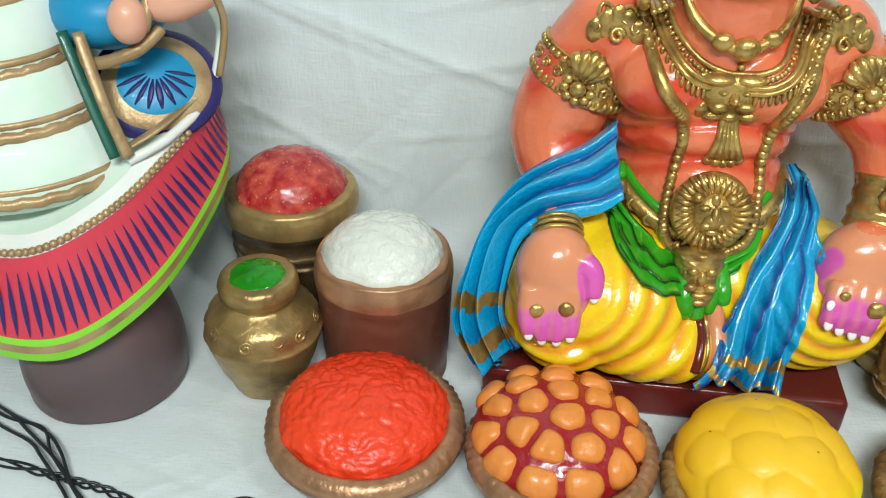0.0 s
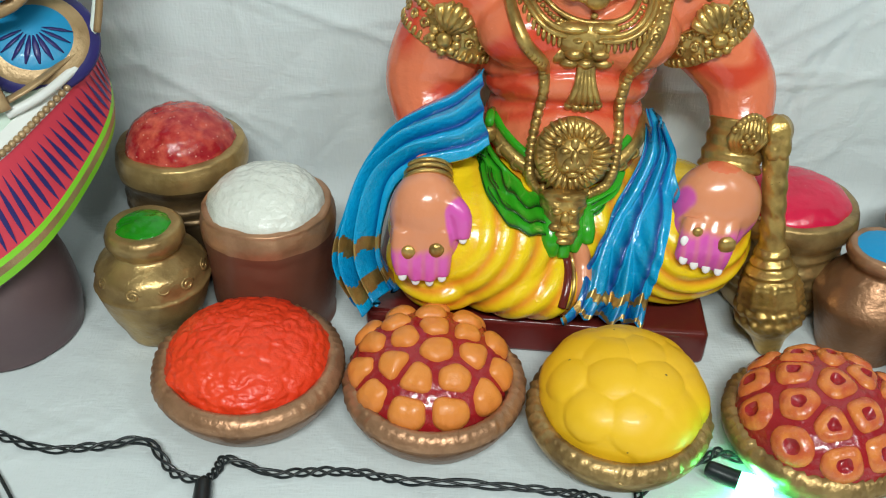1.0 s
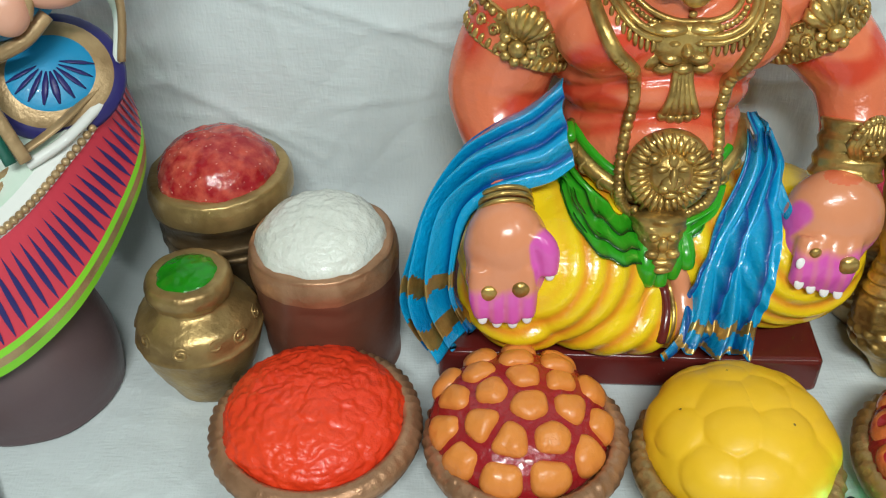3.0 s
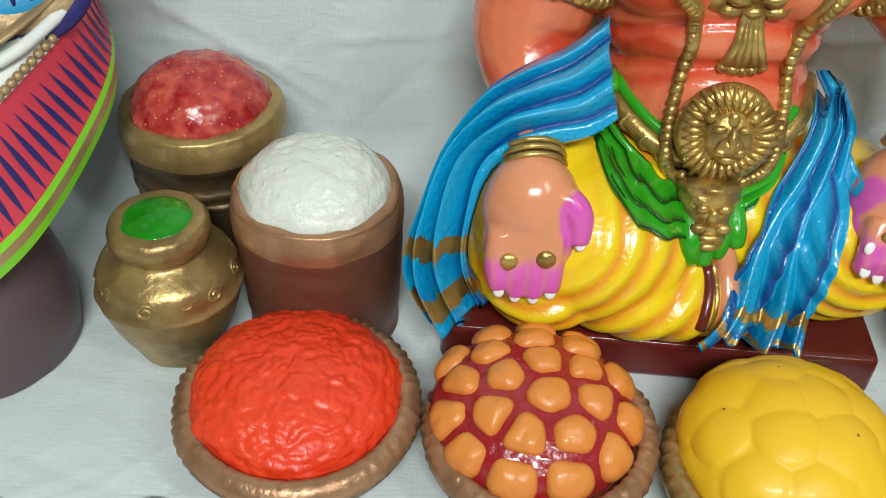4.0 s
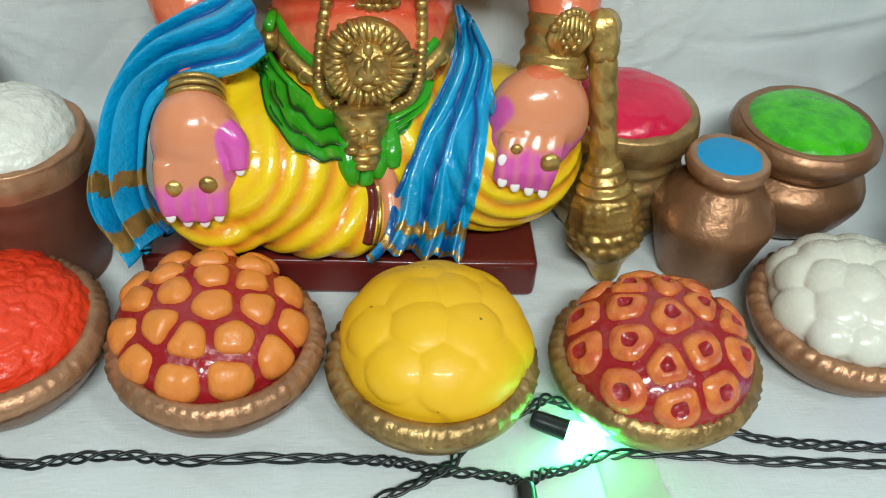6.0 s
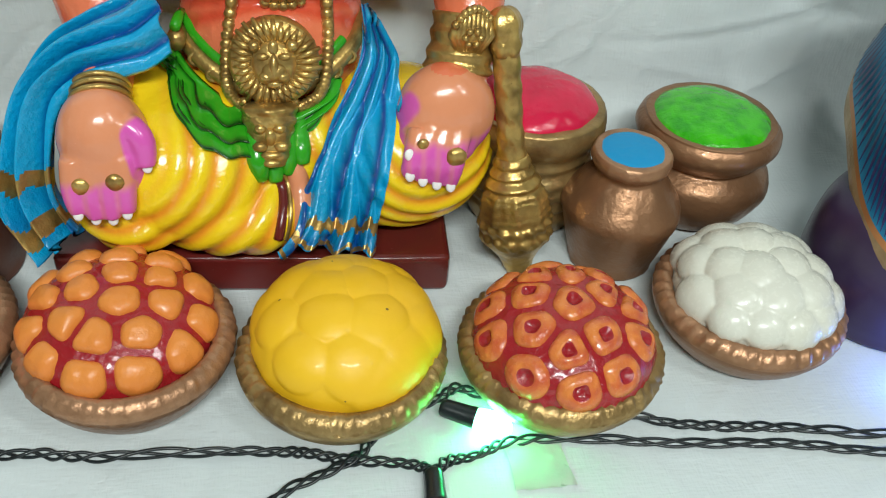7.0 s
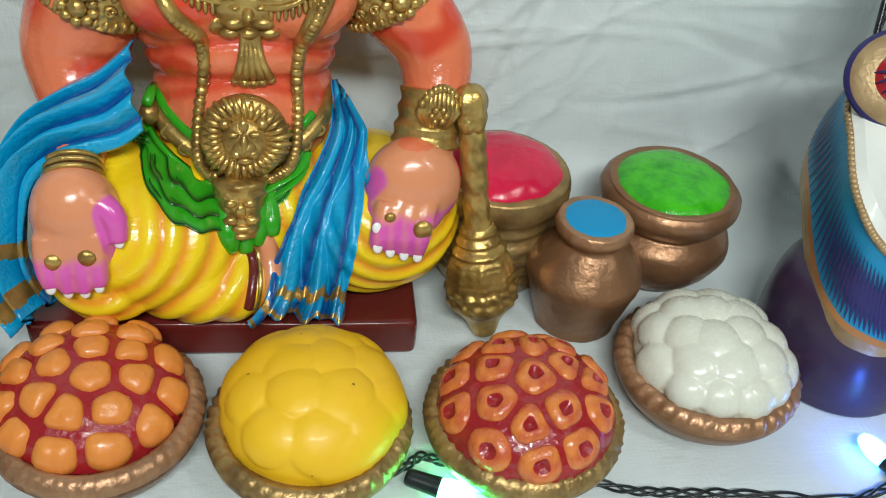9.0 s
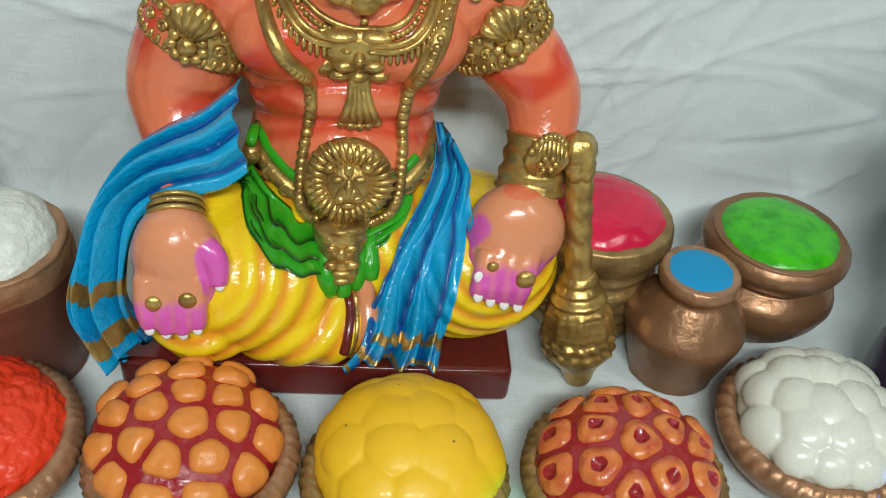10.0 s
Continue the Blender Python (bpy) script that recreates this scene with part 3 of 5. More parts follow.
        add_tube(bm, [c + a, c + (a + b) / 2 + face @ Vector((0, 0, 0.001)), c + b], [0.0011, 0.0018, 0.0009], 6, SI["gold"])
    for p, r in (((0, 0, 0.004), (0.0105, 0.011, 0.005)), ((0, -0.003, 0.008), (0.0058, 0.0048, 0.0036)), ((0, -0.0005, 0.0095), (0.0022, 0.0062, 0.0026)), ((-0.0048, 0.004, 0.0078), (0.003, 0.0018, 0.0018)), ((0.0048, 0.004, 0.0078), (0.003, 0.0018, 0.0018)),
                 ((-0.0036, -0.0050, 0.0088), (0.0032, 0.0026, 0.0024)), ((0.0036, -0.0050, 0.0088), (0.0032, 0.0026, 0.0024)), ((0, -0.0088, 0.0070), (0.0036, 0.0022, 0.0020)), ((-0.0085, 0.0085, 0.005), (0.003, 0.003, 0.003)), ((0.0085, 0.0085, 0.005), (0.003, 0.003, 0.003)), ((0, 0.008, 0.0075), (0.0024, 0.0036, 0.0018))):
        add_ball(bm, c + face @ Vector(p), r, 14, 10, SI["gold"], turn=face)
    # hanging clasp below
    clasp = Vector((0.2865, 0.5190, 0.0975))
    tip = Matrix.Rotation(radians(-24), 3, "X")
    add_lathe(bm, rounded([(0.0, -0.0265), (0.0062, -0.0260), (0.0086, -0.0225), (0.0098, -0.013), (0.0122, -0.004), (0.0132, 0.0), (0.0105, 0.004), (0.0, 0.005)], 30), 36, SI["gold"], centre=clasp, turn=tip,
              wobble=lambda w, i, r, z: (r * (1 + 0.05 * math.sin(7 * w + z * 500) + 0.05 * math.sin(z * 1100)), z))
    for x, z, r in ((-0.0045, -0.007, (0.0030, 0.002, 0.0024)), (0.0045, -0.007, (0.0030, 0.002, 0.0024)), (0, -0.011, (0.0026, 0.0026, 0.0046)), (-0.005, -0.0155, (0.0036, 0.0024, 0.0026)), (0.005, -0.0155, (0.0036, 0.0024, 0.0026)), (0, -0.0195, (0.0050, 0.0022, 0.0018)), (0, -0.0235, (0.0042, 0.0022, 0.0020))):
        add_ball(bm, clasp + tip @ Vector((x, -0.0118 - z * 0.14, z)), r, 10, 8, SI["gold"])
    for k in range(9):
        w = math.pi * (k / 8) + math.pi
        add_ball(bm, (0.2865 + 0.0125 * math.cos(w), 0.5190 + 0.006 * (1 + math.sin(w)), 0.0985 + 0.002 * math.sin(k * 2)), 0.0024, 8, 6, SI["gold"])

    # collar: layered necklaces
    inner = [(0.257, 0.222), (0.263, 0.205), (0.277, 0.192), (0.295, 0.187), (0.313, 0.192), (0.324, 0.205), (0.327, 0.222)]
    for k, (grow, kind) in enumerate(((0.0, "rope"), (0.0028, "bead"), (0.0056, "rope"), (0.0080, "rope"), (0.0112, "drop"))):
        pts = [((x - 0.293) * (1 + grow * 26) + 0.293, z - grow * (1.0 if abs(x - 0.293) < 0.025 else 0.6)) for x, z in inner]
        if kind == "rope":
            rope(pts, 0.0017, 0.0018)
        elif kind == "bead":
            beads(pts, 54, 0.0016, 0.0016)
        else:
            for i, p in enumerate(on_body(pts, 46, 0.0012)):
                add_ball(bm, p, (0.0013, 0.0015, 0.0034), 7, 6, SI["gold"])
    # choker with three big beads
    rope([(0.264, 0.226), (0.270, 0.213), (0.283, 0.203), (0.2955, 0.200), (0.308, 0.204), (0.318, 0.214), (0.3215, 0.227)], 0.0030, 0.0016)
    for x, z, r in ((0.284, 0.2035, 0.0058), (0.2955, 0.2005, 0.0070), (0.308, 0.2045, 0.0052), (0.2955, 0.1905, 0.0020)):
        add_ball(bm, front(x, z, 0.002), (r, r * 0.7, r * 0.85), 14, 10, SI["gold"])

    # long garlands
    left = [(0.244, 0.224), (0.249, 0.202), (0.260, 0.179), (0.2705, 0.166), (0.2725, 0.149), (0.2685, 0.126), (0.2672, 0.110), (0.2700, 0.100), (0.2770, 0.0945)]
    right = [(0.336, 0.222), (0.336, 0.203), (0.327, 0.183), (0.3195, 0.166), (0.3150, 0.147), (0.3150, 0.125), (0.3135, 0.111), (0.3095, 0.101), (0.3010, 0.0955)]
    for pts in (left, right):
        add_tube(bm, on_body(pts[:6], 60, 0.0006), [0.0036, 0.0040, 0.0052, 0.0046, 0.0034, 0.0030], 10, SI["gold"], flat=0.75)
        beads(pts[:4], 22, 0.0026, 0.0040)
        beads(pts[3:], 27, 0.0031, 0.0022, sunk=1.0)

    # mask pendant and tassel
    c = front(0.2935, 0.177, 0.001)
    for x, z, r in ((0, 0.0, (0.0130, 0.004, 0.0075)), (-0.0065, 0.0062, (0.0070, 0.0052, 0.0026)), (0.0065, 0.0062, (0.0070, 0.0052, 0.0026)), (-0.0125, 0.003, (0.0045, 0.0040, 0.0055)), (0.0125, 0.003, (0.0045, 0.0040, 0.0055)),
                    (-0.0045, 0.0018, (0.0026, 0.0055, 0.0016)), (0.0045, 0.0018, (0.0026, 0.0055, 0.0016)), (0, -0.001, (0.0024, 0.0070, 0.0030)), (-0.0052, -0.0045, (0.0046, 0.0058, 0.0030)), (0.0052, -0.0045, (0.0046, 0.0058, 0.0030)),
                    (-0.0120, -0.0060, (0.0040, 0.0042, 0.0042)), (0.0120, -0.0060, (0.0040, 0.0042, 0.0042)), (-0.0070, -0.0095, (0.0042, 0.0040, 0.0026)), (0.0070, -0.0095, (0.0042, 0.0040, 0.0026)), (0, -0.0090, (0.0040, 0.0044, 0.0026))):
        add_ball(bm, c + Vector((x, -abs(x) * -0.12, z)) * 1.25, [k * 1.45 for k in r], 14, 10, SI["gold"], bump=lambda d: 1 + 0.08 * noise.noise(d * 3))
    for k in range(5):
        u = (k - 2) / 2
        add_tube(bm, on_body([(0.294 + u * 0.0028, 0.168), (0.294 + u * 0.004, 0.156), (0.2945 + u * 0.0075, 0.143)], 16, 0.0010), [0.0020, 0.0019, 0.0024], 8, SI["gold"])
        add_ball(bm, front(0.2945 + u * 0.0080, 0.1415 - 0.0016 * (1 - u * u), 0.0014), 0.0027, 10, 7, SI["gold"])

    # armlets and shoulder plates
    for c, axis, r, sgn in (((0.2235, 0.583, 0.170), (0.42, 0.05, 1), 0.0266, -1), ((0.3600, 0.582, 0.172), (-0.60, 0.10, 1), 0.0246, 1)):
        t = Vector(axis).to_track_quat("Z", "Y").to_matrix()
        add_lathe(bm, rounded([(r - 0.003, -0.0105), (r + 0.0016, -0.0100), (r + 0.0004, -0.0075), (r + 0.0006, 0.0), (r + 0.0004, 0.0075), (r + 0.0016, 0.0100), (r - 0.003, 0.0105)], 30), 72, SI["gold"], centre=c, turn=t,
                  wobble=lambda w, i, rr, z: (rr + (0.0008 * math.sin(18 * w + 2.0 * math.sin(z * 700)) * math.cos(z * 420) if abs(z) < 0.0075 else 0.0005 * math.sin(40 * w)), z))
        ax = Vector(axis).normalized()
        fwd = Vector((sgn * 0.10, -1, 0.25))
        fwd = (fwd - ax * fwd.dot(ax)).normalized()
        side = ax.cross(fwd)

        def at(w, h, out, c=c, ax=ax, fwd=fwd, side=side, r=r):
            return Vector(c) + (fwd * math.cos(w) + side * math.sin(w)) * (r + out) + ax * h

        facing = Matrix((side, ax, fwd)).transposed()
        for k in range(-9, 10):
            w = k * 0.165
            for h, rr in ((-0.0072, (0.0016, 0.0030, 0.0016)), (0.0070, (0.0018, 0.0022, 0.0014))):
                add_ball(bm, at(w, h, 0.0012), rr, 8, 6, SI["gold"], turn=facing)
            if abs(k) > 2 and k % 2:
                add_tube(bm, [at(w + 0.10 * math.cos(q) * (1 - 0.05 * i), 0.0029 * math.sin(q) * (1 - 0.05 * i), 0.0016) for i, q in enumerate(m * 0.62 for m in range(13))], 0.0010, 6, SI["gold"])
        for ring, n, rad, size in ((0, 1, 0.0, 0.0046), (1, 9, 0.0066, 0.0028)):
            for k in range(n):
                q = 2 * math.pi * k / n
                add_ball(bm, at(rad * math.cos(q) / r, -0.002 + rad * math.sin(q), 0.0026), (size, size, size * 0.8), 10, 8, SI["gold"], turn=facing)
        for k in range(5):
            u = (k - 2) / 2
            add_tube(bm, [at(u * 0.10, 0.004, 0.003), at(u * 0.24, 0.010, 0.0042), at(u * 0.30, 0.0165 - 0.004 * u * u, 0.0036), at(u * 0.22, 0.0195 - 0.004 * u * u, 0.002)], [0.0022, 0.0030, 0.0030, 0.0016], 8, SI["gold"])
    for cx, sgn in ((0.2350, -1), (0.3450, 1)):
        for k in range(5):
            u = (k - 2) / 2
            p = front(cx + 0.010 * u, 0.2045 - 0.004 * u * u, 0.0002)
            add_ball(bm, p, (0.0052, 0.0026, 0.0100 - 0.003 * abs(u)), 14, 10, SI["gold"], bump=lambda d: 1 + 0.10 * noise.noise(d * 4))
        for u, v, r in ((-0.006, 0.004, 0.0042), (0.005, 0.003, 0.0046), (0.0, -0.005, 0.0038), (0.009, -0.002, 0.0030), (-0.010, -0.002, 0.0030)):
            ring = [front(cx + u + r * (1 - 0.05 * i) * math.cos(i * 0.62), 0.205 + v + r * (1 - 0.05 * i) * math.sin(i * 0.62), 0.0026) for i in range(14)]
            add_tube(bm, ring, 0.0012, 7, SI["gold"])

    # bangles and cuff
    for z, r in ((0.1090, 0.0118), (0.1072, 0.0124), (0.1052, 0.0127)):
        t = Vector((0.05, -0.75, -0.45)).to_track_quat("Z", "Y").to_matrix()
        cc = Vector((0.212, 0.5205 - (0.1085 - z) * 1.5, z + 0.0015))
        add_tube(bm, [cc + t @ Vector((r * math.cos(w), r * math.sin(w), 0)) for w in (i * 2 * math.pi / 32 for i in range(32))], 0.0014, 8, SI["gold"], closed=True)
    t = Vector((-0.12, -0.42, -0.9)).to_track_quat("Z", "Y").to_matrix()
    add_lathe(bm, rounded([(0.0115, -0.021), (0.0158, -0.0205), (0.0144, -0.015), (0.0160, -0.011), (0.0148, -0.006), (0.0168, -0.002), (0.0160, 0.002), (0.0176, 0.006), (0.0140, 0.0085)], 34), 56, SI["gold"], centre=(0.3790, 0.5390, 0.1140), turn=t,
              wobble=lambda w, i, rr, z: (rr + 0.0004 * math.sin(30 * w), z))
    crest = Vector((0.3815, 0.5275, 0.1335))
    for k in range(9):
        u = (k - 4) / 4
        top = crest + Vector((0.0085 * u, 0.003 * u, 0.0115 * (1 - 0.55 * u * u)))
        add_tube(bm, [crest + Vector((0.004 * u, 0.001, -0.012)), crest + Vector((0.009 * u, -0.0026 + 0.002 * abs(u), -0.001)), top], [0.0020, 0.0026, 0.0015], 8, SI["gold"])
        add_ball(bm, top, 0.0023, 8, 6, SI["gold"])
    for k in range(6):
        add_ball(bm, crest + Vector((0.0036 * math.cos(k * 1.05), -0.0042, -0.001 + 0.0036 * math.sin(k * 1.05))), 0.0019, 8, 6, SI["gold"])

    # draped scarves
    def drape(inner, outer, n, m, folds, deep, bulge, bands, hem=None, phase=0.0, thick=0.0022, colour="blue", hug=None, curl=0.10):
        a, b = spline(inner, n), spline(outer, n)
        rows, back, marks = [], [], []
        for i in range(n):
            u = i / (n - 1)
            along = (a[min(i + 1, n - 1)] - a[max(i - 1, 0)] + b[min(i + 1, n - 1)] - b[max(i - 1, 0)]).normalized()
            across = b[i] - a[i]
            nor = across.cross(along).normalized()
            if nor.y > 0:
                nor = -nor
            row, rback, mark = [], [], []
            for j in range(m):
                v = j / (m - 1)
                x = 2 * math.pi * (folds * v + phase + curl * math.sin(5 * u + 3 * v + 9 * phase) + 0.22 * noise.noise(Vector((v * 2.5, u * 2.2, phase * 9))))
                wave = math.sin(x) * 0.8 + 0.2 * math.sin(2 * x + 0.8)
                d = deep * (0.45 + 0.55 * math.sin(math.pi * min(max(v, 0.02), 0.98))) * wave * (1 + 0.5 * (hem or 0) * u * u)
                out = bulge * math.sin(math.pi * v)
                p = a[i] + across * v + nor * (d + out)
                if hug is not None:
                    q = front(p.x, p.z)
                    p.y = min(p.y, q.y - hug - deep + d * 0.9) if q.y < 0.56 else p.y
                if hem:
                    p += along * hem * 0.0005 * u ** 6 * math.sin(1.5 * x + 1.0) + nor * hem * 0.0007 * u ** 8 * math.sin(2.1 * x)
                row.append(p)
                rback.append(p - nor * thick)
                # fold troughs shaded in the colour, plus uneven dark patches along the hem
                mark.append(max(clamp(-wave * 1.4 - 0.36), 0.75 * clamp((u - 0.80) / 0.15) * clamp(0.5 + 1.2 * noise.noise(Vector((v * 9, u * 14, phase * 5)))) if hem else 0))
            rows.append(row)
            back.append(rback)
            marks.append(mark)
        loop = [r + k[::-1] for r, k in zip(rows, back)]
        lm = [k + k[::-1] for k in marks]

        def mat(i, j):
            u = (i + 0.5) / (n - 1) + (0.010 * math.sin(min(j, 2 * m - j) * 0.42 + 2 * phase) + 0.006 * math.sin(min(j, 2 * m - j) * 0.95) if hem else 0)
            return SI["gold"] if any(lo < u < hi for lo, hi in bands) else SI[colour]

        add_rings(bm, loop, mat, fold_shades=lm)

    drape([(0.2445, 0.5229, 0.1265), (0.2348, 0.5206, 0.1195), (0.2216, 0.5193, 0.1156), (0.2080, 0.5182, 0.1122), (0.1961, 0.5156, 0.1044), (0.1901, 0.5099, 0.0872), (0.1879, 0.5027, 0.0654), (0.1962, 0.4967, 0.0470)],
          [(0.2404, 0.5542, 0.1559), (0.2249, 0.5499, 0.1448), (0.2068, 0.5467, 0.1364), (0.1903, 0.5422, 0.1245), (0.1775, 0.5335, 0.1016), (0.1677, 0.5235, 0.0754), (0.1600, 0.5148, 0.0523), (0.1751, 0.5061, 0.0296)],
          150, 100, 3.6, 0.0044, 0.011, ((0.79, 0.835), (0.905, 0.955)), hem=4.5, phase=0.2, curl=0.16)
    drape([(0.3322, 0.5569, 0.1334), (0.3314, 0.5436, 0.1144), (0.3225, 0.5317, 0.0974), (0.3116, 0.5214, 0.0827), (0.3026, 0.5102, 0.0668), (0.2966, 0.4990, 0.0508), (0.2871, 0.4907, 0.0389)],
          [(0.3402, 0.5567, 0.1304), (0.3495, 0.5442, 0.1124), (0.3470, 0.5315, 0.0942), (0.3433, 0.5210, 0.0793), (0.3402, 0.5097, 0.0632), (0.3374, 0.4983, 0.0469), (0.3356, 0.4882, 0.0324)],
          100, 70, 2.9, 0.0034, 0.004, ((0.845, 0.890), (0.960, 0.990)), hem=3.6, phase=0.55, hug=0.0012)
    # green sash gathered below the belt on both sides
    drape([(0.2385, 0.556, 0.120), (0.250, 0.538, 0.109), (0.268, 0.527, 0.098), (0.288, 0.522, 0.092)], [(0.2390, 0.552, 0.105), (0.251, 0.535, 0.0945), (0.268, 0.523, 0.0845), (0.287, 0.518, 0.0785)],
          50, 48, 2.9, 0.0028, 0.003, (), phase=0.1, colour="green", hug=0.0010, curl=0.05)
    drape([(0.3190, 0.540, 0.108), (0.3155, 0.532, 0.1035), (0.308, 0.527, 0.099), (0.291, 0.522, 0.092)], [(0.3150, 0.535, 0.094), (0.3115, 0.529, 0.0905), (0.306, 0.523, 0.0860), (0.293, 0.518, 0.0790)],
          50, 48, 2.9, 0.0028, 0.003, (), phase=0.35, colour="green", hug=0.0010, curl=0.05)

    # maroon seat slab
    s = bmesh.new()
    bmesh.ops.create_cube(s, size=1, matrix=pose(0.2800, 0.5690, 0.0115, 0, 0, -3.5) @ Matrix.Diagonal((0.199, 0.140, 0.024, 1)))
    bmesh.ops.bevel(s, geom=s.edges[:], offset=0.005, segments=4, profile=0.6, affect="EDGES")
    bmesh.ops.subdivide_edges(s, edges=s.edges[:], cuts=3, use_grid_fill=True)
    for v in s.verts:
        v.co += v.co.normalized() * 0.0012 * noise.noise(v.co * 28) if v.co.z > 0.004 else Vector()
    tmp = bpy.data.meshes.new("slab")
    s.to_mesh(tmp)
    s.free()
    add_mesh(bm, tmp, lambda c, n: SI["maroon"])

    bmesh.ops.translate(bm, verts=bm.verts, vec=(-0.285, -0.57, 0))
    ob = part("seated_figure", bm, [M[n] for n in STATUE], None, normals=False)
    for p in ob.data.polygons:
        p.use_smooth = True
    ob.location = (0.285, 0.57, 0)
    tagged(ob, "glossy painted clay figure seated cross-legged, yellow garment, blue scarf, gold ornaments", "statue")
    return ob


seated_figure()


# ---- two painted clay dolls in boat-shaped skirts, each one mesh ----
def loft(bm, curves, n, mats, closed=True, fine=6, bulge=0.0):
    """Skins closed curves from below to above."""
    rails = [spline(c, n, closed=True) for c in curves]
    for k in range(len(rails) - 1):
        rows = [[a.lerp(b, i / fine) for a, b in zip(rails[k], rails[k + 1])] for i in range(fine + 1)]
        add_rings(bm, rows, mats[k], cap=False)
    return rails


def grown(curve, centre, out, up):
    return [(centre[0] + (x - centre[0]) * out, centre[1] + (y - centre[1]) * out, z + up) for x, y, z in curve]


def strokes(bm, low, high, n, pick, mat, lo=0.04, hi=0.84, width=0.0015, lift=0.0008, centre=(0, 0)):
    """Leaf-shaped brush strokes, raised a hair, between two rails."""
    for k in pick:
        a, b = low[k % n], high[k % n]
        t = (low[(k + 1) % n] - low[(k - 1) % n]).normalized()
        out = Vector((a.x - centre[0], a.y - centre[1], 0)).normalized() * lift
        rows = []
        for i in range(9):
            u = lo + (hi - lo) * i / 8
            w = width * math.sin(math.pi * (0.04 + 0.94 * i / 8)) * (1.15 - 0.5 * i / 8)
            p = a.lerp(b, u) + out + t * 0.0035 * u
            rows.append([p - t * w, p + out * 0.25, p + t * w])
        add_rings(bm, rows, mat, cap=False, wrap=False)


def skirt_doll(name, at, stump, band, beads_curve, centre, mats, label, extra, picks):
    bm = start_mesh()
    sx, sy, prof = stump
    add_lathe(bm, rounded(prof, 30), 60, 0, centre=(sx, sy, 0), wobble=lambda w, i, r, z: (r * (1 + 0.015 * noise.noise(Vector((math.cos(w) * 2, math.sin(w) * 2, z * 20)))), z))
    n = 160
    low0 = grown(band, centre, 0.90, -0.008)
    low1 = grown(band, centre, 1.0, -0.002)
    b1 = grown(band, centre, 1.012, 0.0035)
    b2 = grown(band, centre, 1.012, 0.0085)
    b3 = grown(band, centre, 1.006, 0.0125)
    b4 = grown(beads_curve, centre, 1.0, -0.003)
    b5 = grown(beads_curve, centre, 0.985, 0.002)
    b6 = grown(beads_curve, centre, 0.90, 0.006)
    b7 = grown(beads_curve, centre, 0.70, 0.008)
    b8 = grown(beads_curve, centre, 0.30, 0.010)
    rails = loft(bm, [low0, low1, b1, b2, b3, b4, b5, b6, b7, b8], n, mats)
    for p in spline(beads_curve, 110, closed=True):
        add_ball(bm, p, (0.0022, 0.0022, 0.0020), 8, 6, 4)
    strokes(bm, rails[4], rails[5], n, picks, 3, centre=centre)
    extra(bm)
    bmesh.ops.translate(bm, verts=bm.verts, vec=(-at[0], -at[1], 0))
    ob = part(name, bm, [M[m] for m in label[1]], None, normals=True)
    ob.location = (at[0], at[1], 0)
    tagged(ob, label[0], "doll")
    return ob


def tiers(bm, centre, rows, white, gold, lean=(0, 0)):
    """Stacked rounded tiers with gilt edges."""
    for k, (r, z, h) in enumerate(rows):
        c = (centre[0] + lean[0] * k, centre[1] + lean[1] * k, z)
        add_lathe(bm, rounded([(r * 0.97, -h * 0.2), (r * 1.0, 0.0), (r * 0.99, h * 0.25), (r * 0.90, h * 0.75), (r * 0.78, h * 1.1), (r * 0.5, h * 1.3)], 16), 60, white, centre=c)
        ring = [Vector(c) + Vector((r * 1.0 * math.cos(w), r * 1.0 * math.sin(w), 0.0012 + 0.0006 * math.sin(31 * w))) for w in (i * 2 * math.pi / 96 for i in range(96))]
        add_tube(bm, ring, 0.0030, 8, gold, closed=True)
        ring = [Vector(c) + Vector((r * 0.965 * math.cos(w), r * 0.965 * math.sin(w), 0.0065)) for w in (i * 2 * math.pi / 96 for i in range(96))]
        add_tube(bm, ring, 0.0022, 8, gold, closed=True)


def badge(bm, c, toward, rx, ry, layers, leaf, spin=0.0):
    """A domed oval saddle badge with coloured borders and brush strokes."""
    t = Vector(toward).to_track_quat("Z", "Y").to_matrix() @ Matrix.Rotation(spin, 3, "Z")
    for k, (grow, mat) in enumerate(layers):
        add_ball(bm, Vector(c) + t @ Vector((0, 0, 0.0012 * k)), (rx * grow, ry * grow, 0.0065), 40, 12, mat, turn=t)
    for k in range(9):
        w = radians(-170 + k * 20)
        a, b = Vector((rx * 0.15 * math.cos(w), ry * 0.15 * math.sin(w) + ry * 0.15, 0.0)), Vector((rx * 0.60 * math.cos(w), ry * 0.60 * math.sin(w) + ry * 0.10, 0.0))
        top = 0.0066 + 0.0012 * (len(layers) - 1)
        pts = []
        for u in (0.0, 0.33, 0.66, 1.0):
            p = a.lerp(b, u)
            q = min((p.x / (rx * layers[-1][0])) ** 2 + (p.y / (ry * layers[-1][0])) ** 2, 0.95)
            pts.append(Vector(c) + t @ Vector((p.x, p.y, 0.0012 * (len(layers) - 1) + 0.0065 * math.sqrt(1 - q) + 0.0002)))
        add_tube(bm, pts, [0.0004, 0.0016, 0.0017, 0.0005], 6, leaf, flat=0.35)


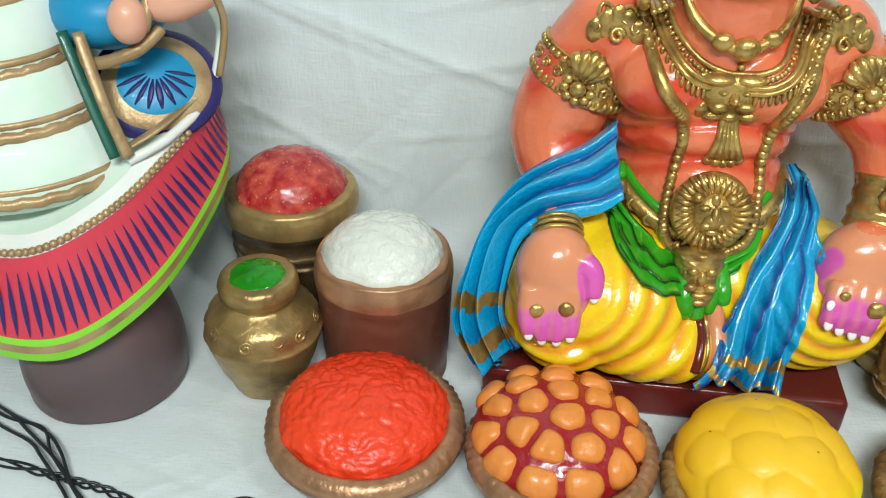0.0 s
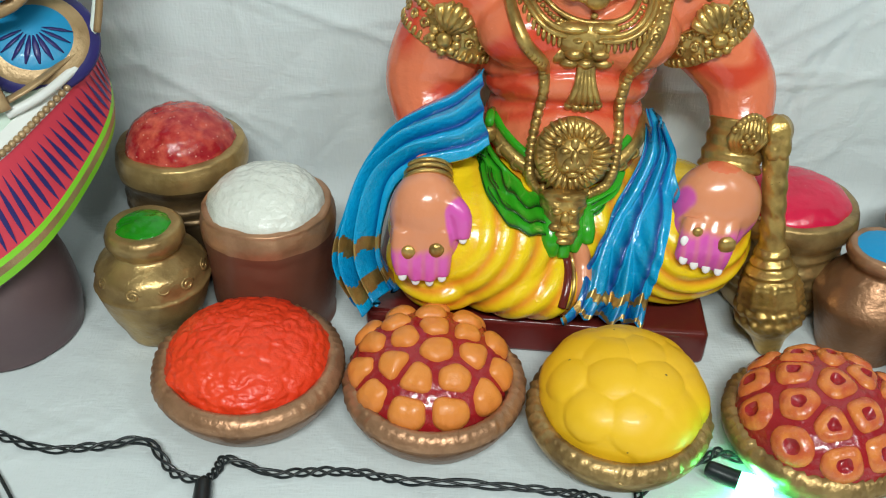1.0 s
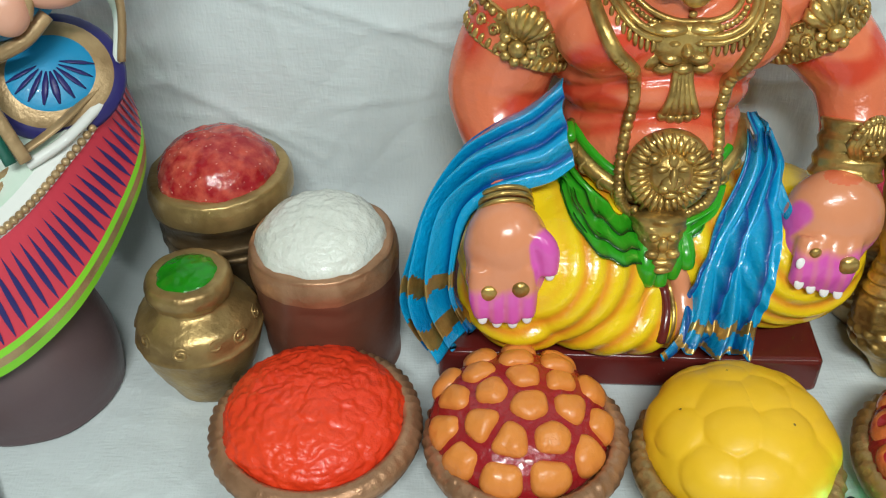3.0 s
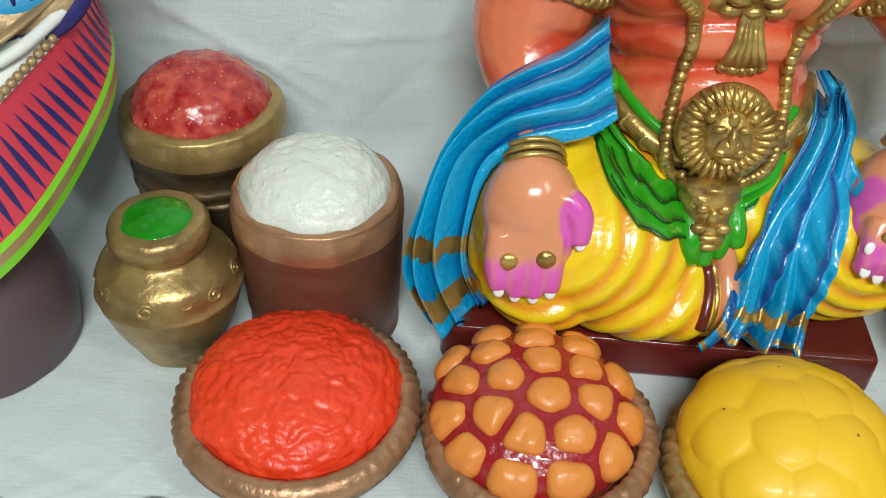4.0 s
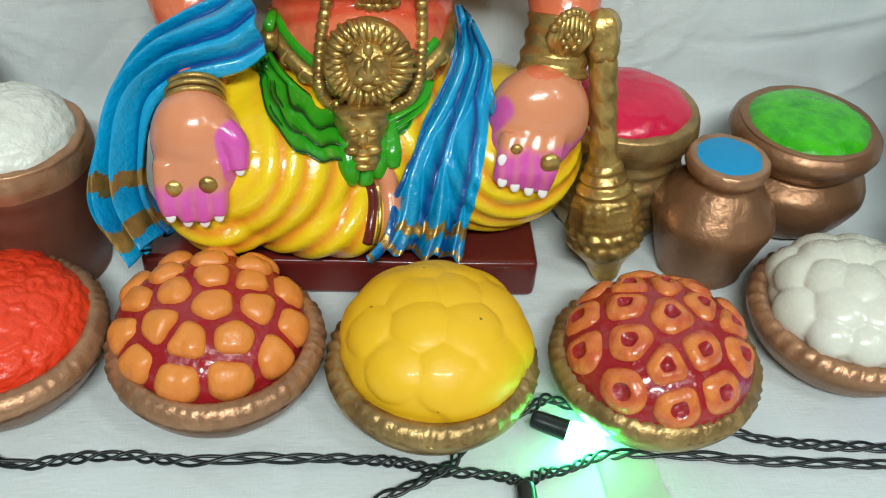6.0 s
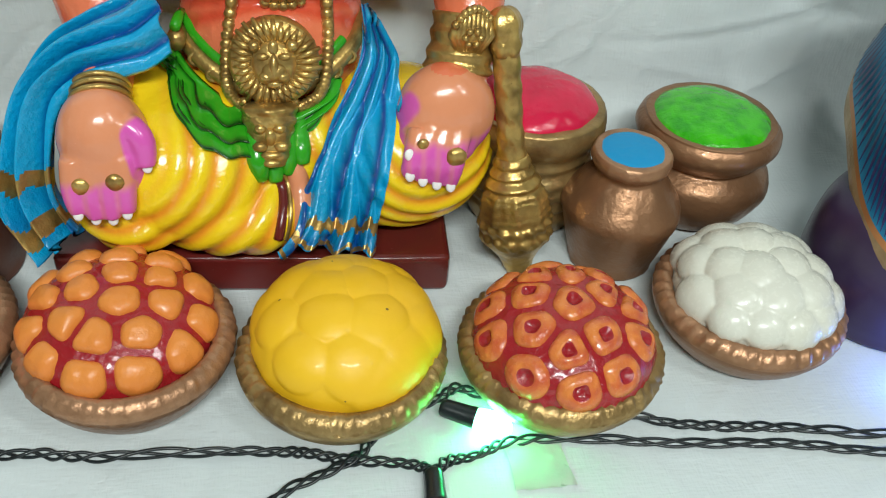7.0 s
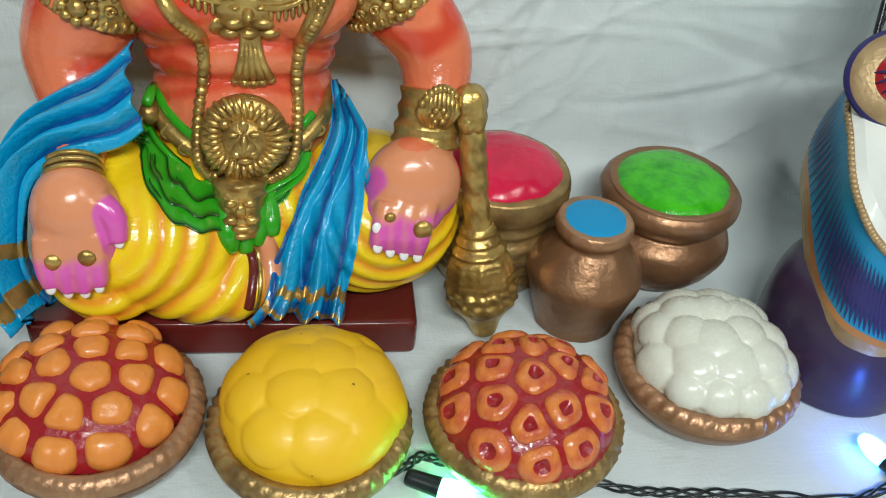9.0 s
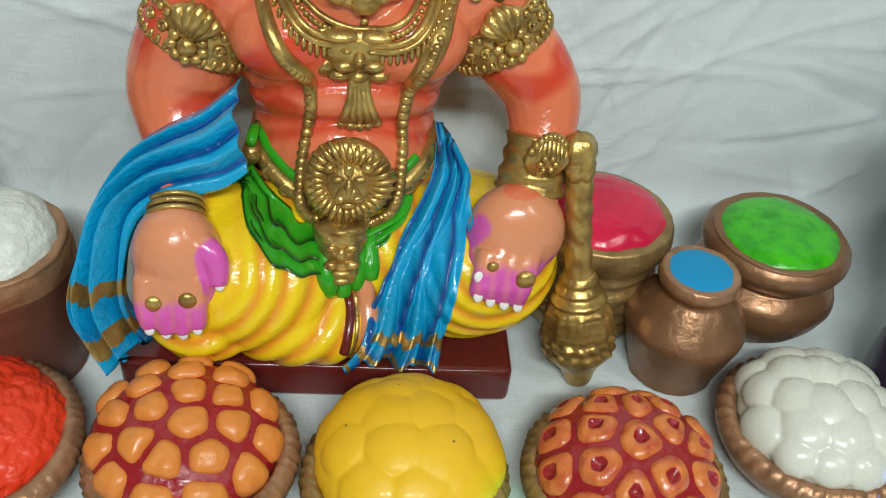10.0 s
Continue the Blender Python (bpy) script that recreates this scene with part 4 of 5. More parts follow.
def rose_doll():
    band = [(-0.035, 0.455, 0.058), (0.003, 0.480, 0.074), (0.024, 0.520, 0.096), (0.030, 0.560, 0.116), (0.005, 0.600, 0.125), (-0.05, 0.615, 0.122), (-0.105, 0.600, 0.110), (-0.130, 0.555, 0.095), (-0.120, 0.500, 0.075), (-0.085, 0.462, 0.060)]
    bead = [(-0.045, 0.466, 0.114), (-0.012, 0.482, 0.126), (0.010, 0.508, 0.141), (0.026, 0.545, 0.157), (0.010, 0.592, 0.166), (-0.05, 0.605, 0.165), (-0.10, 0.592, 0.155), (-0.120, 0.550, 0.140), (-0.112, 0.505, 0.124), (-0.085, 0.474, 0.114)]
    names = ["plum", "limegreen", "rose", "navy", "ochre", "mint", "azure", "pale_skin", "pink_paint", "white_paint", "deep_green", "black", "ochre"]

    def extra(bm):
        tiers(bm, (-0.070, 0.535), ((0.064, 0.134, 0.026), (0.053, 0.162, 0.026), (0.044, 0.188, 0.026), (0.035, 0.212, 0.026), (0.026, 0.236, 0.03)), 5, 4, lean=(-0.003, 0.002))
        badge(bm, (0.004, 0.540, 0.170), (0.35, -0.75, 0.75), 0.033, 0.030, ((1.0, 3), (0.90, 4), (0.72, 6)), 3)
        # saddle straps, rider's cloth, arm and hand
        add_tube(bm, spline([(-0.030, 0.520, 0.205), (-0.018, 0.508, 0.178), (-0.006, 0.498, 0.150)], 14), 0.0028, 8, 10, flat=0.45)
        add_tube(bm, spline([(-0.022, 0.520, 0.205), (-0.010, 0.506, 0.176), (0.000, 0.500, 0.150)], 14), 0.0030, 8, 4, flat=0.45)
        add_tube(bm, spline([(-0.004, 0.506, 0.151), (0.010, 0.518, 0.157), (0.024, 0.540, 0.165)], 14), 0.0030, 8, 4, flat=0.45)
        add_tube(bm, spline([(-0.002, 0.503, 0.146), (0.014, 0.516, 0.152), (0.028, 0.542, 0.160)], 14), 0.0026, 8, 9)
        add_tube(bm, spline([(0.022, 0.560, 0.215), (0.034, 0.560, 0.195), (0.031, 0.552, 0.170)], 14), 0.0024, 8, 5)
        add_tube(bm, spline([(0.030, 0.555, 0.225), (0.038, 0.556, 0.200), (0.034, 0.550, 0.172)], 14), 0.0020, 8, 4)
        add_ball(bm, (-0.018, 0.552, 0.207), (0.030, 0.032, 0.020), 26, 16, 6)
        add_tube(bm, spline([(-0.034, 0.526, 0.194), (-0.016, 0.519, 0.190), (0.004, 0.522, 0.196), (0.014, 0.532, 0.204)], 22), 0.0034, 8, 4)
        add_ball(bm, (-0.020, 0.565, 0.245), (0.024, 0.022, 0.035), 22, 14, 6)
        add_ball(bm, (0.0035, 0.520, 0.212), (0.0095, 0.0095, 0.0115), 20, 14, 7)
        add_tube(bm, spline([(0.012, 0.530, 0.218), (0.022, 0.532, 0.218), (0.036, 0.540, 0.222)], 10), [0.0085, 0.0105, 0.0095], 16, 7)
        add_tube(bm, spline([(0.010, 0.522, 0.207), (0.0125, 0.522, 0.214), (0.012, 0.526, 0.222)], 10), 0.0026, 8, 4)
        add_tube(bm, spline([(-0.006, 0.528, 0.224), (-0.004, 0.540, 0.240), (-0.006, 0.555, 0.255)], 10), [0.010, 0.013, 0.013], 14, 8)
        add_ball(bm, (0.022, 0.550, 0.236), (0.020, 0.014, 0.012), 18, 12, 1)

    skirt_doll("clay_doll", (-0.045, 0.51), (-0.040, 0.508, [(0.0, 0.0), (0.040, 0.0), (0.0445, 0.006), (0.0455, 0.022), (0.043, 0.042), (0.037, 0.060), (0.026, 0.074), (0.018, 0.100), (0.016, 0.118)]), band, bead, (-0.045, 0.535),
               [0, 1, 4, 1, 2, 9, 9, 5, 5], ("painted clay doll in rose skirt with navy strokes, plum stump", names), extra, range(0, 160, 2))


def azure_doll():
    band = [(0.609, 0.430, 0.043), (0.592, 0.434, 0.046), (0.579, 0.446, 0.051), (0.576, 0.470, 0.060), (0.583, 0.508, 0.080), (0.597, 0.542, 0.090), (0.630, 0.572, 0.100), (0.668, 0.568, 0.100), (0.696, 0.530, 0.085), (0.700, 0.480, 0.065), (0.675, 0.440, 0.048), (0.640, 0.430, 0.042)]
    bead = [(0.604, 0.437, 0.096), (0.590, 0.443, 0.103), (0.580, 0.452, 0.112), (0.577, 0.470, 0.123), (0.584, 0.496, 0.134), (0.594, 0.522, 0.142), (0.625, 0.556, 0.150), (0.662, 0.556, 0.150), (0.688, 0.526, 0.138), (0.692, 0.484, 0.122), (0.672, 0.450, 0.106), (0.640, 0.438, 0.096)]
    names = ["violet", "copper_band", "azure", "navy", "ochre", "white_paint", "maroon_food", "pale_skin", "pink_paint", "mint", "black"]

    def extra(bm):
        tiers(bm, (0.652, 0.494), ((0.054, 0.116, 0.024), (0.046, 0.138, 0.024), (0.038, 0.160, 0.026), (0.030, 0.184, 0.03)), 5, 4)
        badge(bm, (0.610, 0.508, 0.160), (-0.35, -0.80, 0.60), 0.030, 0.026, ((1.0, 3), (0.94, 4), (0.70, 3), (0.62, 6)), 3)
        for a, b in (((0.594, 0.514, 0.141), (0.606, 0.545, 0.200)), ((0.599, 0.528, 0.146), (0.616, 0.552, 0.200)), ((0.597, 0.520, 0.165), (0.612, 0.535, 0.168))):
            add_tube(bm, [Vector(a).lerp(Vector(b), i / 8) for i in range(9)], 0.0018, 8, 10)
        add_ball(bm, (0.645, 0.545, 0.205), (0.034, 0.030, 0.030), 24, 14, 9)
        add_tube(bm, spline([(0.612, 0.500, 0.215), (0.628, 0.512, 0.225), (0.648, 0.530, 0.235)], 10), [0.010, 0.011, 0.012], 14, 7)

    skirt_doll("clay_doll", (0.61, 0.475), (0.612, 0.474, [(0.0, 0.0), (0.041, 0.0), (0.0465, 0.006), (0.0475, 0.022), (0.0455, 0.045), (0.040, 0.062), (0.028, 0.074), (0.022, 0.095), (0.02, 0.11)]), band, bead, (0.638, 0.498),
               [0, 4, 4, 1, 2, 4, 5, 5, 5], ("painted clay doll in azure skirt with navy strokes, violet stump", names), extra, range(0, 160, 2))


rose_doll()
azure_doll()


# ---- plates of food ----
def plate_bm(r, notches, seed, lift=0.0):
    """A clay saucer: narrow foot, flaring wall, thick hand-notched lip raised by lift."""
    prof = rounded([(0.0, 0.0), (r * 0.64, 0.0), (r * 0.84, 0.006 + lift * 0.5), (r * 0.97, 0.0155 + lift), (r * 1.0, 0.0205 + lift), (r * 0.985, 0.0240 + lift), (r * 0.93, 0.0270 + lift), (r * 0.87, 0.0278 + lift), (r * 0.82, 0.0265 + lift), (r * 0.76, 0.024), (0.0, 0.021)], 40)

    def wob(w, i, rr, z):
        lump = 0.0010 * noise.noise(Vector((math.cos(w) * 2, math.sin(w) * 2, seed)))
        if z > 0.0215 and rr > r * 0.80:
            k = math.sin(notches * w + 3 * (rr / r) * 6 + 2.2 * noise.noise(Vector((math.cos(w) * 3, math.sin(w) * 3, seed + 5))))
            z += 0.0014 * k * (0.5 + 0.8 * abs(noise.noise(Vector((math.cos(w) * 4, math.sin(w) * 4, seed + 9)))))
            rr += 0.0008 * k
        return rr * (1 + lump * 14), z + (lump if z > 0.004 else 0)

    bm = start_mesh()
    add_lathe(bm, prof, 120, lambda i, j: 1 if i > 14 else 0, wobble=wob)
    return bm


def dome_point(u, v, R, H, z0, lift=1.0):
    d = min(u * u + v * v, 0.98)
    return Vector((u * R, v * R, z0 + H * math.sqrt(1 - d) * lift))


def dome_turn(u, v, R, H):
    d = min(u * u + v * v, 0.98)
    nrm = Vector((u / R, v / R, math.sqrt(1 - d) / H)).normalized()
    return nrm.to_track_quat("Z", "Y").to_matrix(), nrm


def dome_bm(R, H, z0, fn, seg=110, rows=44, mat=0, edge=0.04, seed=0.0):
    """A heaped mound; fn(point, direction) gives how far the skin stands out."""
    bm = start_mesh()
    rings = []
    for i in range(rows + 1):
        a = (math.pi / 2 + 0.12) * i / rows
        ring = []
        for j in range(seg):
            w = 2 * math.pi * j / seg
            rag = 1 + edge * noise.noise(Vector((math.cos(w) * 2.2, math.sin(w) * 2.2, seed))) * math.sin(a) ** 3
            d = Vector((math.sin(a) * math.cos(w) * rag, math.sin(a) * math.sin(w) * rag, math.cos(a)))
            p = Vector((d.x * R, d.y * R, z0 + d.z * H))
            ring.append(p + Vector((d.x, d.y, d.z)).normalized() * fn(p, d))
        rings.append(ring)
    top = sum(p.z for p in rings[0]) / seg
    rings[0] = [Vector((math.cos(2 * math.pi * j / seg) * 0.0004, math.sin(2 * math.pi * j / seg) * 0.0004, top)) for j in range(seg)]
    add_rings(bm, rings, mat)
    return bm


FOOD = "plates of festival food in front of the seated figure"


def food_plate(at, r, notches, seed, body, rim, label, lift=0.0):
    t = thing("food_plate", (*at, 0.0), label, "food plate", FOOD)
    part("plate", plate_bm(r, notches, seed, lift), [body, rim], t)
    return t


def grainy_plate():
    t = food_plate((0.1187, 0.4550), 0.0515, 58, 1.0, M["copper"], M["copper_rim"], "copper-painted clay plate heaped with bumpy bright red-orange sweet", lift=0.003)
    R, H, z0 = 0.0447, 0.0222, 0.0258

    def fn(p, d):
        w = 0.0
        for s, a in ((150, 0.0016), (290, 0.0009)):
            q = p * s + Vector((noise.noise(p * 110), noise.noise(p * 110 + Vector((9, 0, 0))), 0)) * 0.7
            w += a * (0.9 - 1.5 * abs(noise.voronoi(q)[0][0] - 0.28))
        return w - 0.0012 + 0.0012 * noise.noise(p * 60)

    part("sweet_mound", dome_bm(R, H, z0, fn, 190, 80, edge=0.05, seed=3), M["red_food"], t, "bumpy glossy red-orange mound").location = (-0.0014, 0.0042, 0.0)


def cell_bm(spot, others, R, H, z0, most, gap, high, hole, seed):
    """One squarish lump on the mound, kept clear of its neighbours by an even seam."""
    c = dome_point(*spot, R, H, z0)
    turn, nrm = dome_turn(*spot, R, H)
    flat = [(turn.transposed() @ (dome_point(*o, R, H, z0) - c)) for o in others]
    seg = 28
    reach = []
    for k in range(seg):
        w = 2 * math.pi * k / seg
        d = most * (1 + 0.07 * noise.noise(Vector((math.cos(w) * 1.3, math.sin(w) * 1.3, seed))))
        for q in flat:
            far = math.hypot(q.x, q.y)
            dot = (math.cos(w) * q.x + math.sin(w) * q.y) / max(far, 1e-6)
            if dot > 0.05:
                d = min(d, max(0.0035, (q.length / 2 - gap / 2) / dot))
        reach.append(d)
    for _ in range(2):
        reach = [(reach[k - 1] + 2 * reach[k] + reach[(k + 1) % seg]) / 4 for k in range(seg)]
    bm = start_mesh()
    rings = []
    steps = (0.04, 0.16, 0.27, 0.38, 0.50, 0.66, 0.80, 0.90, 0.97, 1.0, 1.0) if hole else (0.04, 0.25, 0.45, 0.62, 0.76, 0.87, 0.95, 1.0, 1.0)
    for i, f in enumerate(steps):
        ring = []
        for k in range(seg):
            w = 2 * math.pi * k / seg
            p = c + turn @ Vector((reach[k] * f * math.cos(w), reach[k] * f * math.sin(w), 0))
            p.z = max(p.z, z0 - 0.004)
            q = Vector((p.x / R, p.y / R, (p.z - z0) / H))
            q = q / max(q.length, 0.3)
            p = Vector((q.x * R, q.y * R, z0 + q.z * H))
            up = high * max(0.0, 1 - f ** 3.0) ** 0.6 * (1 + 0.22 * noise.noise(Vector((p.x * 170, p.y * 170, seed))))
            if hole and f < 0.45:
                up *= clamp((f - 0.12) / 0.30) ** 1.2
            if i == len(steps) - 1:
                up = -0.002
            ring.append(p + nrm * (up + 0.0002) - c)
        rings.append(ring)
    add_rings(bm, rings, (lambda i, j: 1 if i < 3 else 0) if hole else 0)
    return bm, c


def ball_plate(at, r, seed, spots, R, H, z0, most, gap, high, body, rim, filler, skin, label, piece, holes=False, notches=50, shift=(0, 0, 0), lift=0.0):
    t = food_plate(at, r, notches, seed, body, rim, label, lift=lift)
    part("mound", dome_bm(R, H, z0, lambda p, d: 0.0007 * noise.noise(p * 140) + 0.0005 * noise.noise(p * 300), seed=seed, edge=0.03), filler, t).location = shift
    for k, spot in enumerate(spots):
        bm, c = cell_bm(spot, [o for o in spots if o != spot], R, H, z0, most, gap, high, holes, seed * 7 + k * 1.7)
        ob = part(piece, bm, [skin, filler] if holes else skin, t)
        ob.location = c + Vector(shift)
    return t


def fused_balls_plate(at, r, seed, spots, R, H, z0, size, body, rim, skin, label, rise, shift, notches=46):
    """A mound whose balls run into one another under one coat of paint."""
    t = food_plate(at, r, notches, seed, body, rim, label)
    rng = random.Random(int(seed * 7))
    balls = [(dome_point(u, v, R, H, z0), size * rng.uniform(0.88, 1.15), rise * rng.uniform(0.85, 1.15)) for u, v in spots]

    def fn(p, d):
        best = 0.0
        for c, wide, high in balls:
            q = (p - c).length / wide
            if q < 1.0:
                best = max(best, high * (1 - q * q) ** 0.65)
        return best + 0.0003 * noise.noise(p * 130)

    part("sweet_mound", dome_bm(R, H, z0, fn, 170, 84, edge=0.035, seed=seed), skin, t).location = shift
    return t


grainy_plate()
ball_plate((0.2192, 0.4454), 0.0483, 2.0,
           [(0.01, 0.52), (-0.45, 0.31), (0.06, 0.19), (0.45, 0.48), (0.47, 0.16), (-0.68, 0.04), (-0.31, 0.01), (0.8, 0.21), (0.11, -0.22), (0.54, -0.17), (-0.81, -0.3), (-0.42, -0.41), (0.87, -0.23), (-0.14, -0.6), (0.32, -0.57), (-0.66, -0.63), (0.72, -0.59), (-0.23, -0.9), (0.29, -0.88),
            (-0.40, 0.70), (0.05, 0.82), (0.48, 0.78), (-0.78, 0.45)],
           0.0432, 0.0276, 0.0245, 0.0118, 0.0034, 0.0040, M["copper"], M["copper_rim"], M["maroon_food"], M["orange_food"], "copper-painted clay plate of orange sweet balls set in crimson syrup", "sweet_ball", shift=(-0.0031, 0.0066, 0.0), lift=0.003)
fused_balls_plate((0.3154, 0.4320), 0.0480, 3.0,
                  [(-0.21, -0.28), (0.31, -0.37), (-0.5, -0.68), (0.05, -0.82), (-0.23, 0.11), (-0.74, -0.15), (0.68, 0.16), (0.59, -0.63), (0.18, 0.15), (-0.55, 0.39), (0.3, -0.90), (-0.14, 0.48), (0.35, 0.55), (0.05, 0.82), (0.62, 0.62), (-0.5, 0.75), (0.85, -0.2), (-0.86, 0.2)],
                  0.0436, 0.0312, 0.0245, 0.0145, M["olive_gold"], M["gold_rim"], M["yellow_food"], "gold-rimmed clay plate heaped with yellow sweet balls run together", 0.0023, (0.0021, 0.0063, 0.0))
ball_plate((0.4181, 0.4286), 0.0488, 4.0,
           [(-0.82, 0.25), (-0.41, 0.17), (-0.01, -0.06), (0.4, 0.14), (0.69, -0.02), (-0.88, -0.16), (-0.47, -0.3), (-0.17, -0.61), (0.22, -0.48), (0.69, -0.38), (-0.58, -0.69), (-0.08, -0.91), (0.38, -0.78), (-0.57, 0.7), (-0.26, 0.51), (0.11, 0.49), (0.45, 0.51), (-0.05, 0.85), (0.40, 0.85), (0.82, 0.3)],
           0.0434, 0.0300, 0.0240, 0.0116, 0.0030, 0.0028, M["olive_gold"], M["gold_rim"], M["maroon_food"], M["fritter"], "gold-rimmed clay plate of orange ring-shaped fritters in crimson syrup", "fritter", holes=True, shift=(0.0004, -0.0008, 0.0))
fused_balls_plate((0.5233, 0.4543), 0.0488, 5.0,
                  [(-0.73, 0.24), (-0.38, 0.4), (-0.03, 0.32), (-0.49, -0.03), (-0.19, -0.22), (0.25, -0.11), (-0.9, -0.24), (-0.5, -0.43), (-0.03, -0.56), (0.45, -0.48), (-0.64, -0.67), (-0.26, -0.87), (0.2, -0.91), (0.52, -0.74), (0.34, 0.24), (0.68, -0.08), (0.2, 0.62), (-0.3, 0.76), (0.62, 0.5), (0.82, -0.42), (-0.7, 0.62)],
                  0.0410, 0.0262, 0.0240, 0.0122, M["copper"], M["copper_rim"], M["white_food"], "copper-painted clay plate heaped with white steamed dumplings", 0.0046, (0.0017, 0.0008, 0.0), notches=40)


# ---- pots of coloured food ----
POTS = "clay pots of coloured food"


def pot(at, label, profile, mats, mat_of, food, food_r, food_z, food_h, food_mat, food_name, lumps=0.0006, lean=(0, 0), rough_food=0.0006, food_label=""):
    t = thing("food_pot", (*at, 0.0), label, "pot", POTS)
    seed = at[0] * 37
    bm = start_mesh()

    def wob(w, i, r, z):
        k = noise.noise(Vector((math.cos(w) * 2, math.sin(w) * 2, z * 40 + seed)))
        k2 = noise.noise(Vector((math.cos(w) * 6, math.sin(w) * 6, z * 120 + seed)))
        return r * (1 + 0.022 * k) + lumps * k2, z

    prof = rounded(profile, 46)
    rows = add_lathe(bm, prof, 72, lambda i, j: mat_of(prof[i][1], i / 45), wobble=wob)
    for row in rows:
        for v in row:
            v.co.x += lean[0] * v.co.z
            v.co.y += lean[1] * v.co.z
    part("pot_body", bm, mats, t)
    fm = dome_bm(food_r, food_h, food_z, lambda p, d: rough_food * (noise.noise(p * 150 + Vector((seed, 0, 0))) + 0.8 * noise.noise(p * 300)), 90, 36, edge=0.07, seed=seed)
    for v in fm.verts:
        v.co.x += lean[0] * v.co.z
        v.co.y += lean[1] * v.co.z
    part(food_name, fm, food_mat, t, food_label)
    return t


pot((0.0564, 0.5882), "tarnished gold clay pot with ridged sides and a streaked red filling",
    [(0.0, 0.0), (0.030, 0.0), (0.0355, 0.010), (0.0372, 0.030), (0.0365, 0.043), (0.0382, 0.047), (0.0365, 0.050), (0.0382, 0.054), (0.0365, 0.058), (0.0372, 0.064), (0.0395, 0.069), (0.0405, 0.076), (0.039, 0.083), (0.034, 0.086), (0.0, 0.083)],
    [M["dark_gold"], M["olive_gold"]], lambda z, k: 1 if z > 0.0705 else 0, "food", 0.0335, 0.082, 0.025, M["red_pulp"], "pulp", rough_food=0.0009, food_label="glossy streaked red dome")
pot((0.1195, 0.5322), "brown clay drum pot with a copper rim, filled with white rice",
    [(0.0, 0.0), (0.033, 0.0), (0.0355, 0.006), (0.0370, 0.03), (0.0375, 0.050), (0.0378, 0.058), (0.0385, 0.064), (0.0388, 0.071), (0.0372, 0.077), (0.033, 0.080), (0.0, 0.078)],
    [M["brown"], M["copper_rim"]], lambda z, k: 1 if z > 0.0655 else 0, "food", 0.0340, 0.077, 0.021, M["rice"], "rice", rough_food=0.0008, food_label="lumpy white rice dome")
gold_pot = pot((0.0536, 0.5109), "dull gold round-bellied clay pot with a glossy green filling",
    [(0.0, 0.0), (0.0175, 0.0), (0.0225, 0.010), (0.029, 0.026), (0.0322, 0.0375), (0.0330, 0.0405), (0.0318, 0.043), (0.0295, 0.052), (0.0215, 0.058), (0.0185, 0.061), (0.0205, 0.064), (0.0222, 0.069), (0.0205, 0.0745), (0.016, 0.0755), (0.0, 0.073)],
    [M["olive_gold"]], lambda z, k: 0, "food", 0.0158, 0.0735, 0.006, M["green_food"], "filling", lumps=0.0006, rough_food=0.0005, food_label="glossy green filling")
for k in range(11):
    relief = start_mesh()
    turns = []
    for i in range(18):
        q, far = i * 0.55, 0.0046 * (1 - i / 22)
        w, z = 2 * math.pi * (k + 0.2 * math.sin(k * 5)) / 11 + far * math.cos(q) / 0.030, 0.0485 + 0.0008 * math.sin(k * 3) + far * 0.75 * math.sin(q)
        rr = 0.0312 - max(0.0, z - 0.0460) * 0.42
        turns.append(Vector((rr * math.cos(w), rr * math.sin(w), z)))
    add_tube(relief, turns, 0.0011, 6)
    part("embossed_scroll", relief, M["gold_rim"], gold_pot)
pot((0.4709, 0.5177), "bronze clay water pot with narrow neck and sky-blue filling",
    [(0.0, 0.0), (0.0215, 0.0), (0.024, 0.006), (0.0305, 0.029), (0.0322, 0.037), (0.030, 0.043), (0.0215, 0.055), (0.0178, 0.059), (0.0185, 0.062), (0.0212, 0.066), (0.0205, 0.0705), (0.0172, 0.0715), (0.0, 0.070)],
    [M["copper"], M["copper_rim"]], lambda z, k: 1 if z > 0.0625 else 0, "food", 0.0178, 0.0705, 0.0025, M["sky_food"], "filling", rough_food=0.0002, food_label="flat sky-blue filling")
pot((0.4285, 0.5615), "gold-rimmed clay bowl pot with a rose pink filling",
    [(0.0, 0.0), (0.026, 0.0), (0.034, 0.012), (0.0355, 0.018), (0.0345, 0.021), (0.0370, 0.025), (0.0355, 0.029), (0.0375, 0.033), (0.0355, 0.037), (0.0360, 0.041), (0.0325, 0.046), (0.0345, 0.050), (0.0335, 0.054), (0.037, 0.060), (0.0395, 0.066), (0.038, 0.073), (0.033, 0.075), (0.0, 0.073)],
    [M["olive_gold"], M["gold_rim"]], lambda z, k: 1 if z > 0.056 else 0, "food", 0.0335, 0.072, 0.015, M["pink_food"], "filling", rough_food=0.0004, food_label="smooth rose pink dome")
pot((0.5305, 0.5600), "bronze clay cooking pot with broad lip and streaky green filling",
    [(0.0, 0.0), (0.022, 0.0), (0.033, 0.008), (0.0415, 0.024), (0.0405, 0.036), (0.034, 0.043), (0.031, 0.046), (0.0345, 0.050), (0.0400, 0.058), (0.0400, 0.064), (0.0365, 0.0685), (0.0325, 0.0695), (0.0, 0.067)],
    [M["copper"], M["copper"]], lambda z, k: 0, "food", 0.0330, 0.0670, 0.010, M["lime_food"], "filling", lean=(-0.05, -0.12), rough_food=0.0004, food_label="streaky bright green filling")


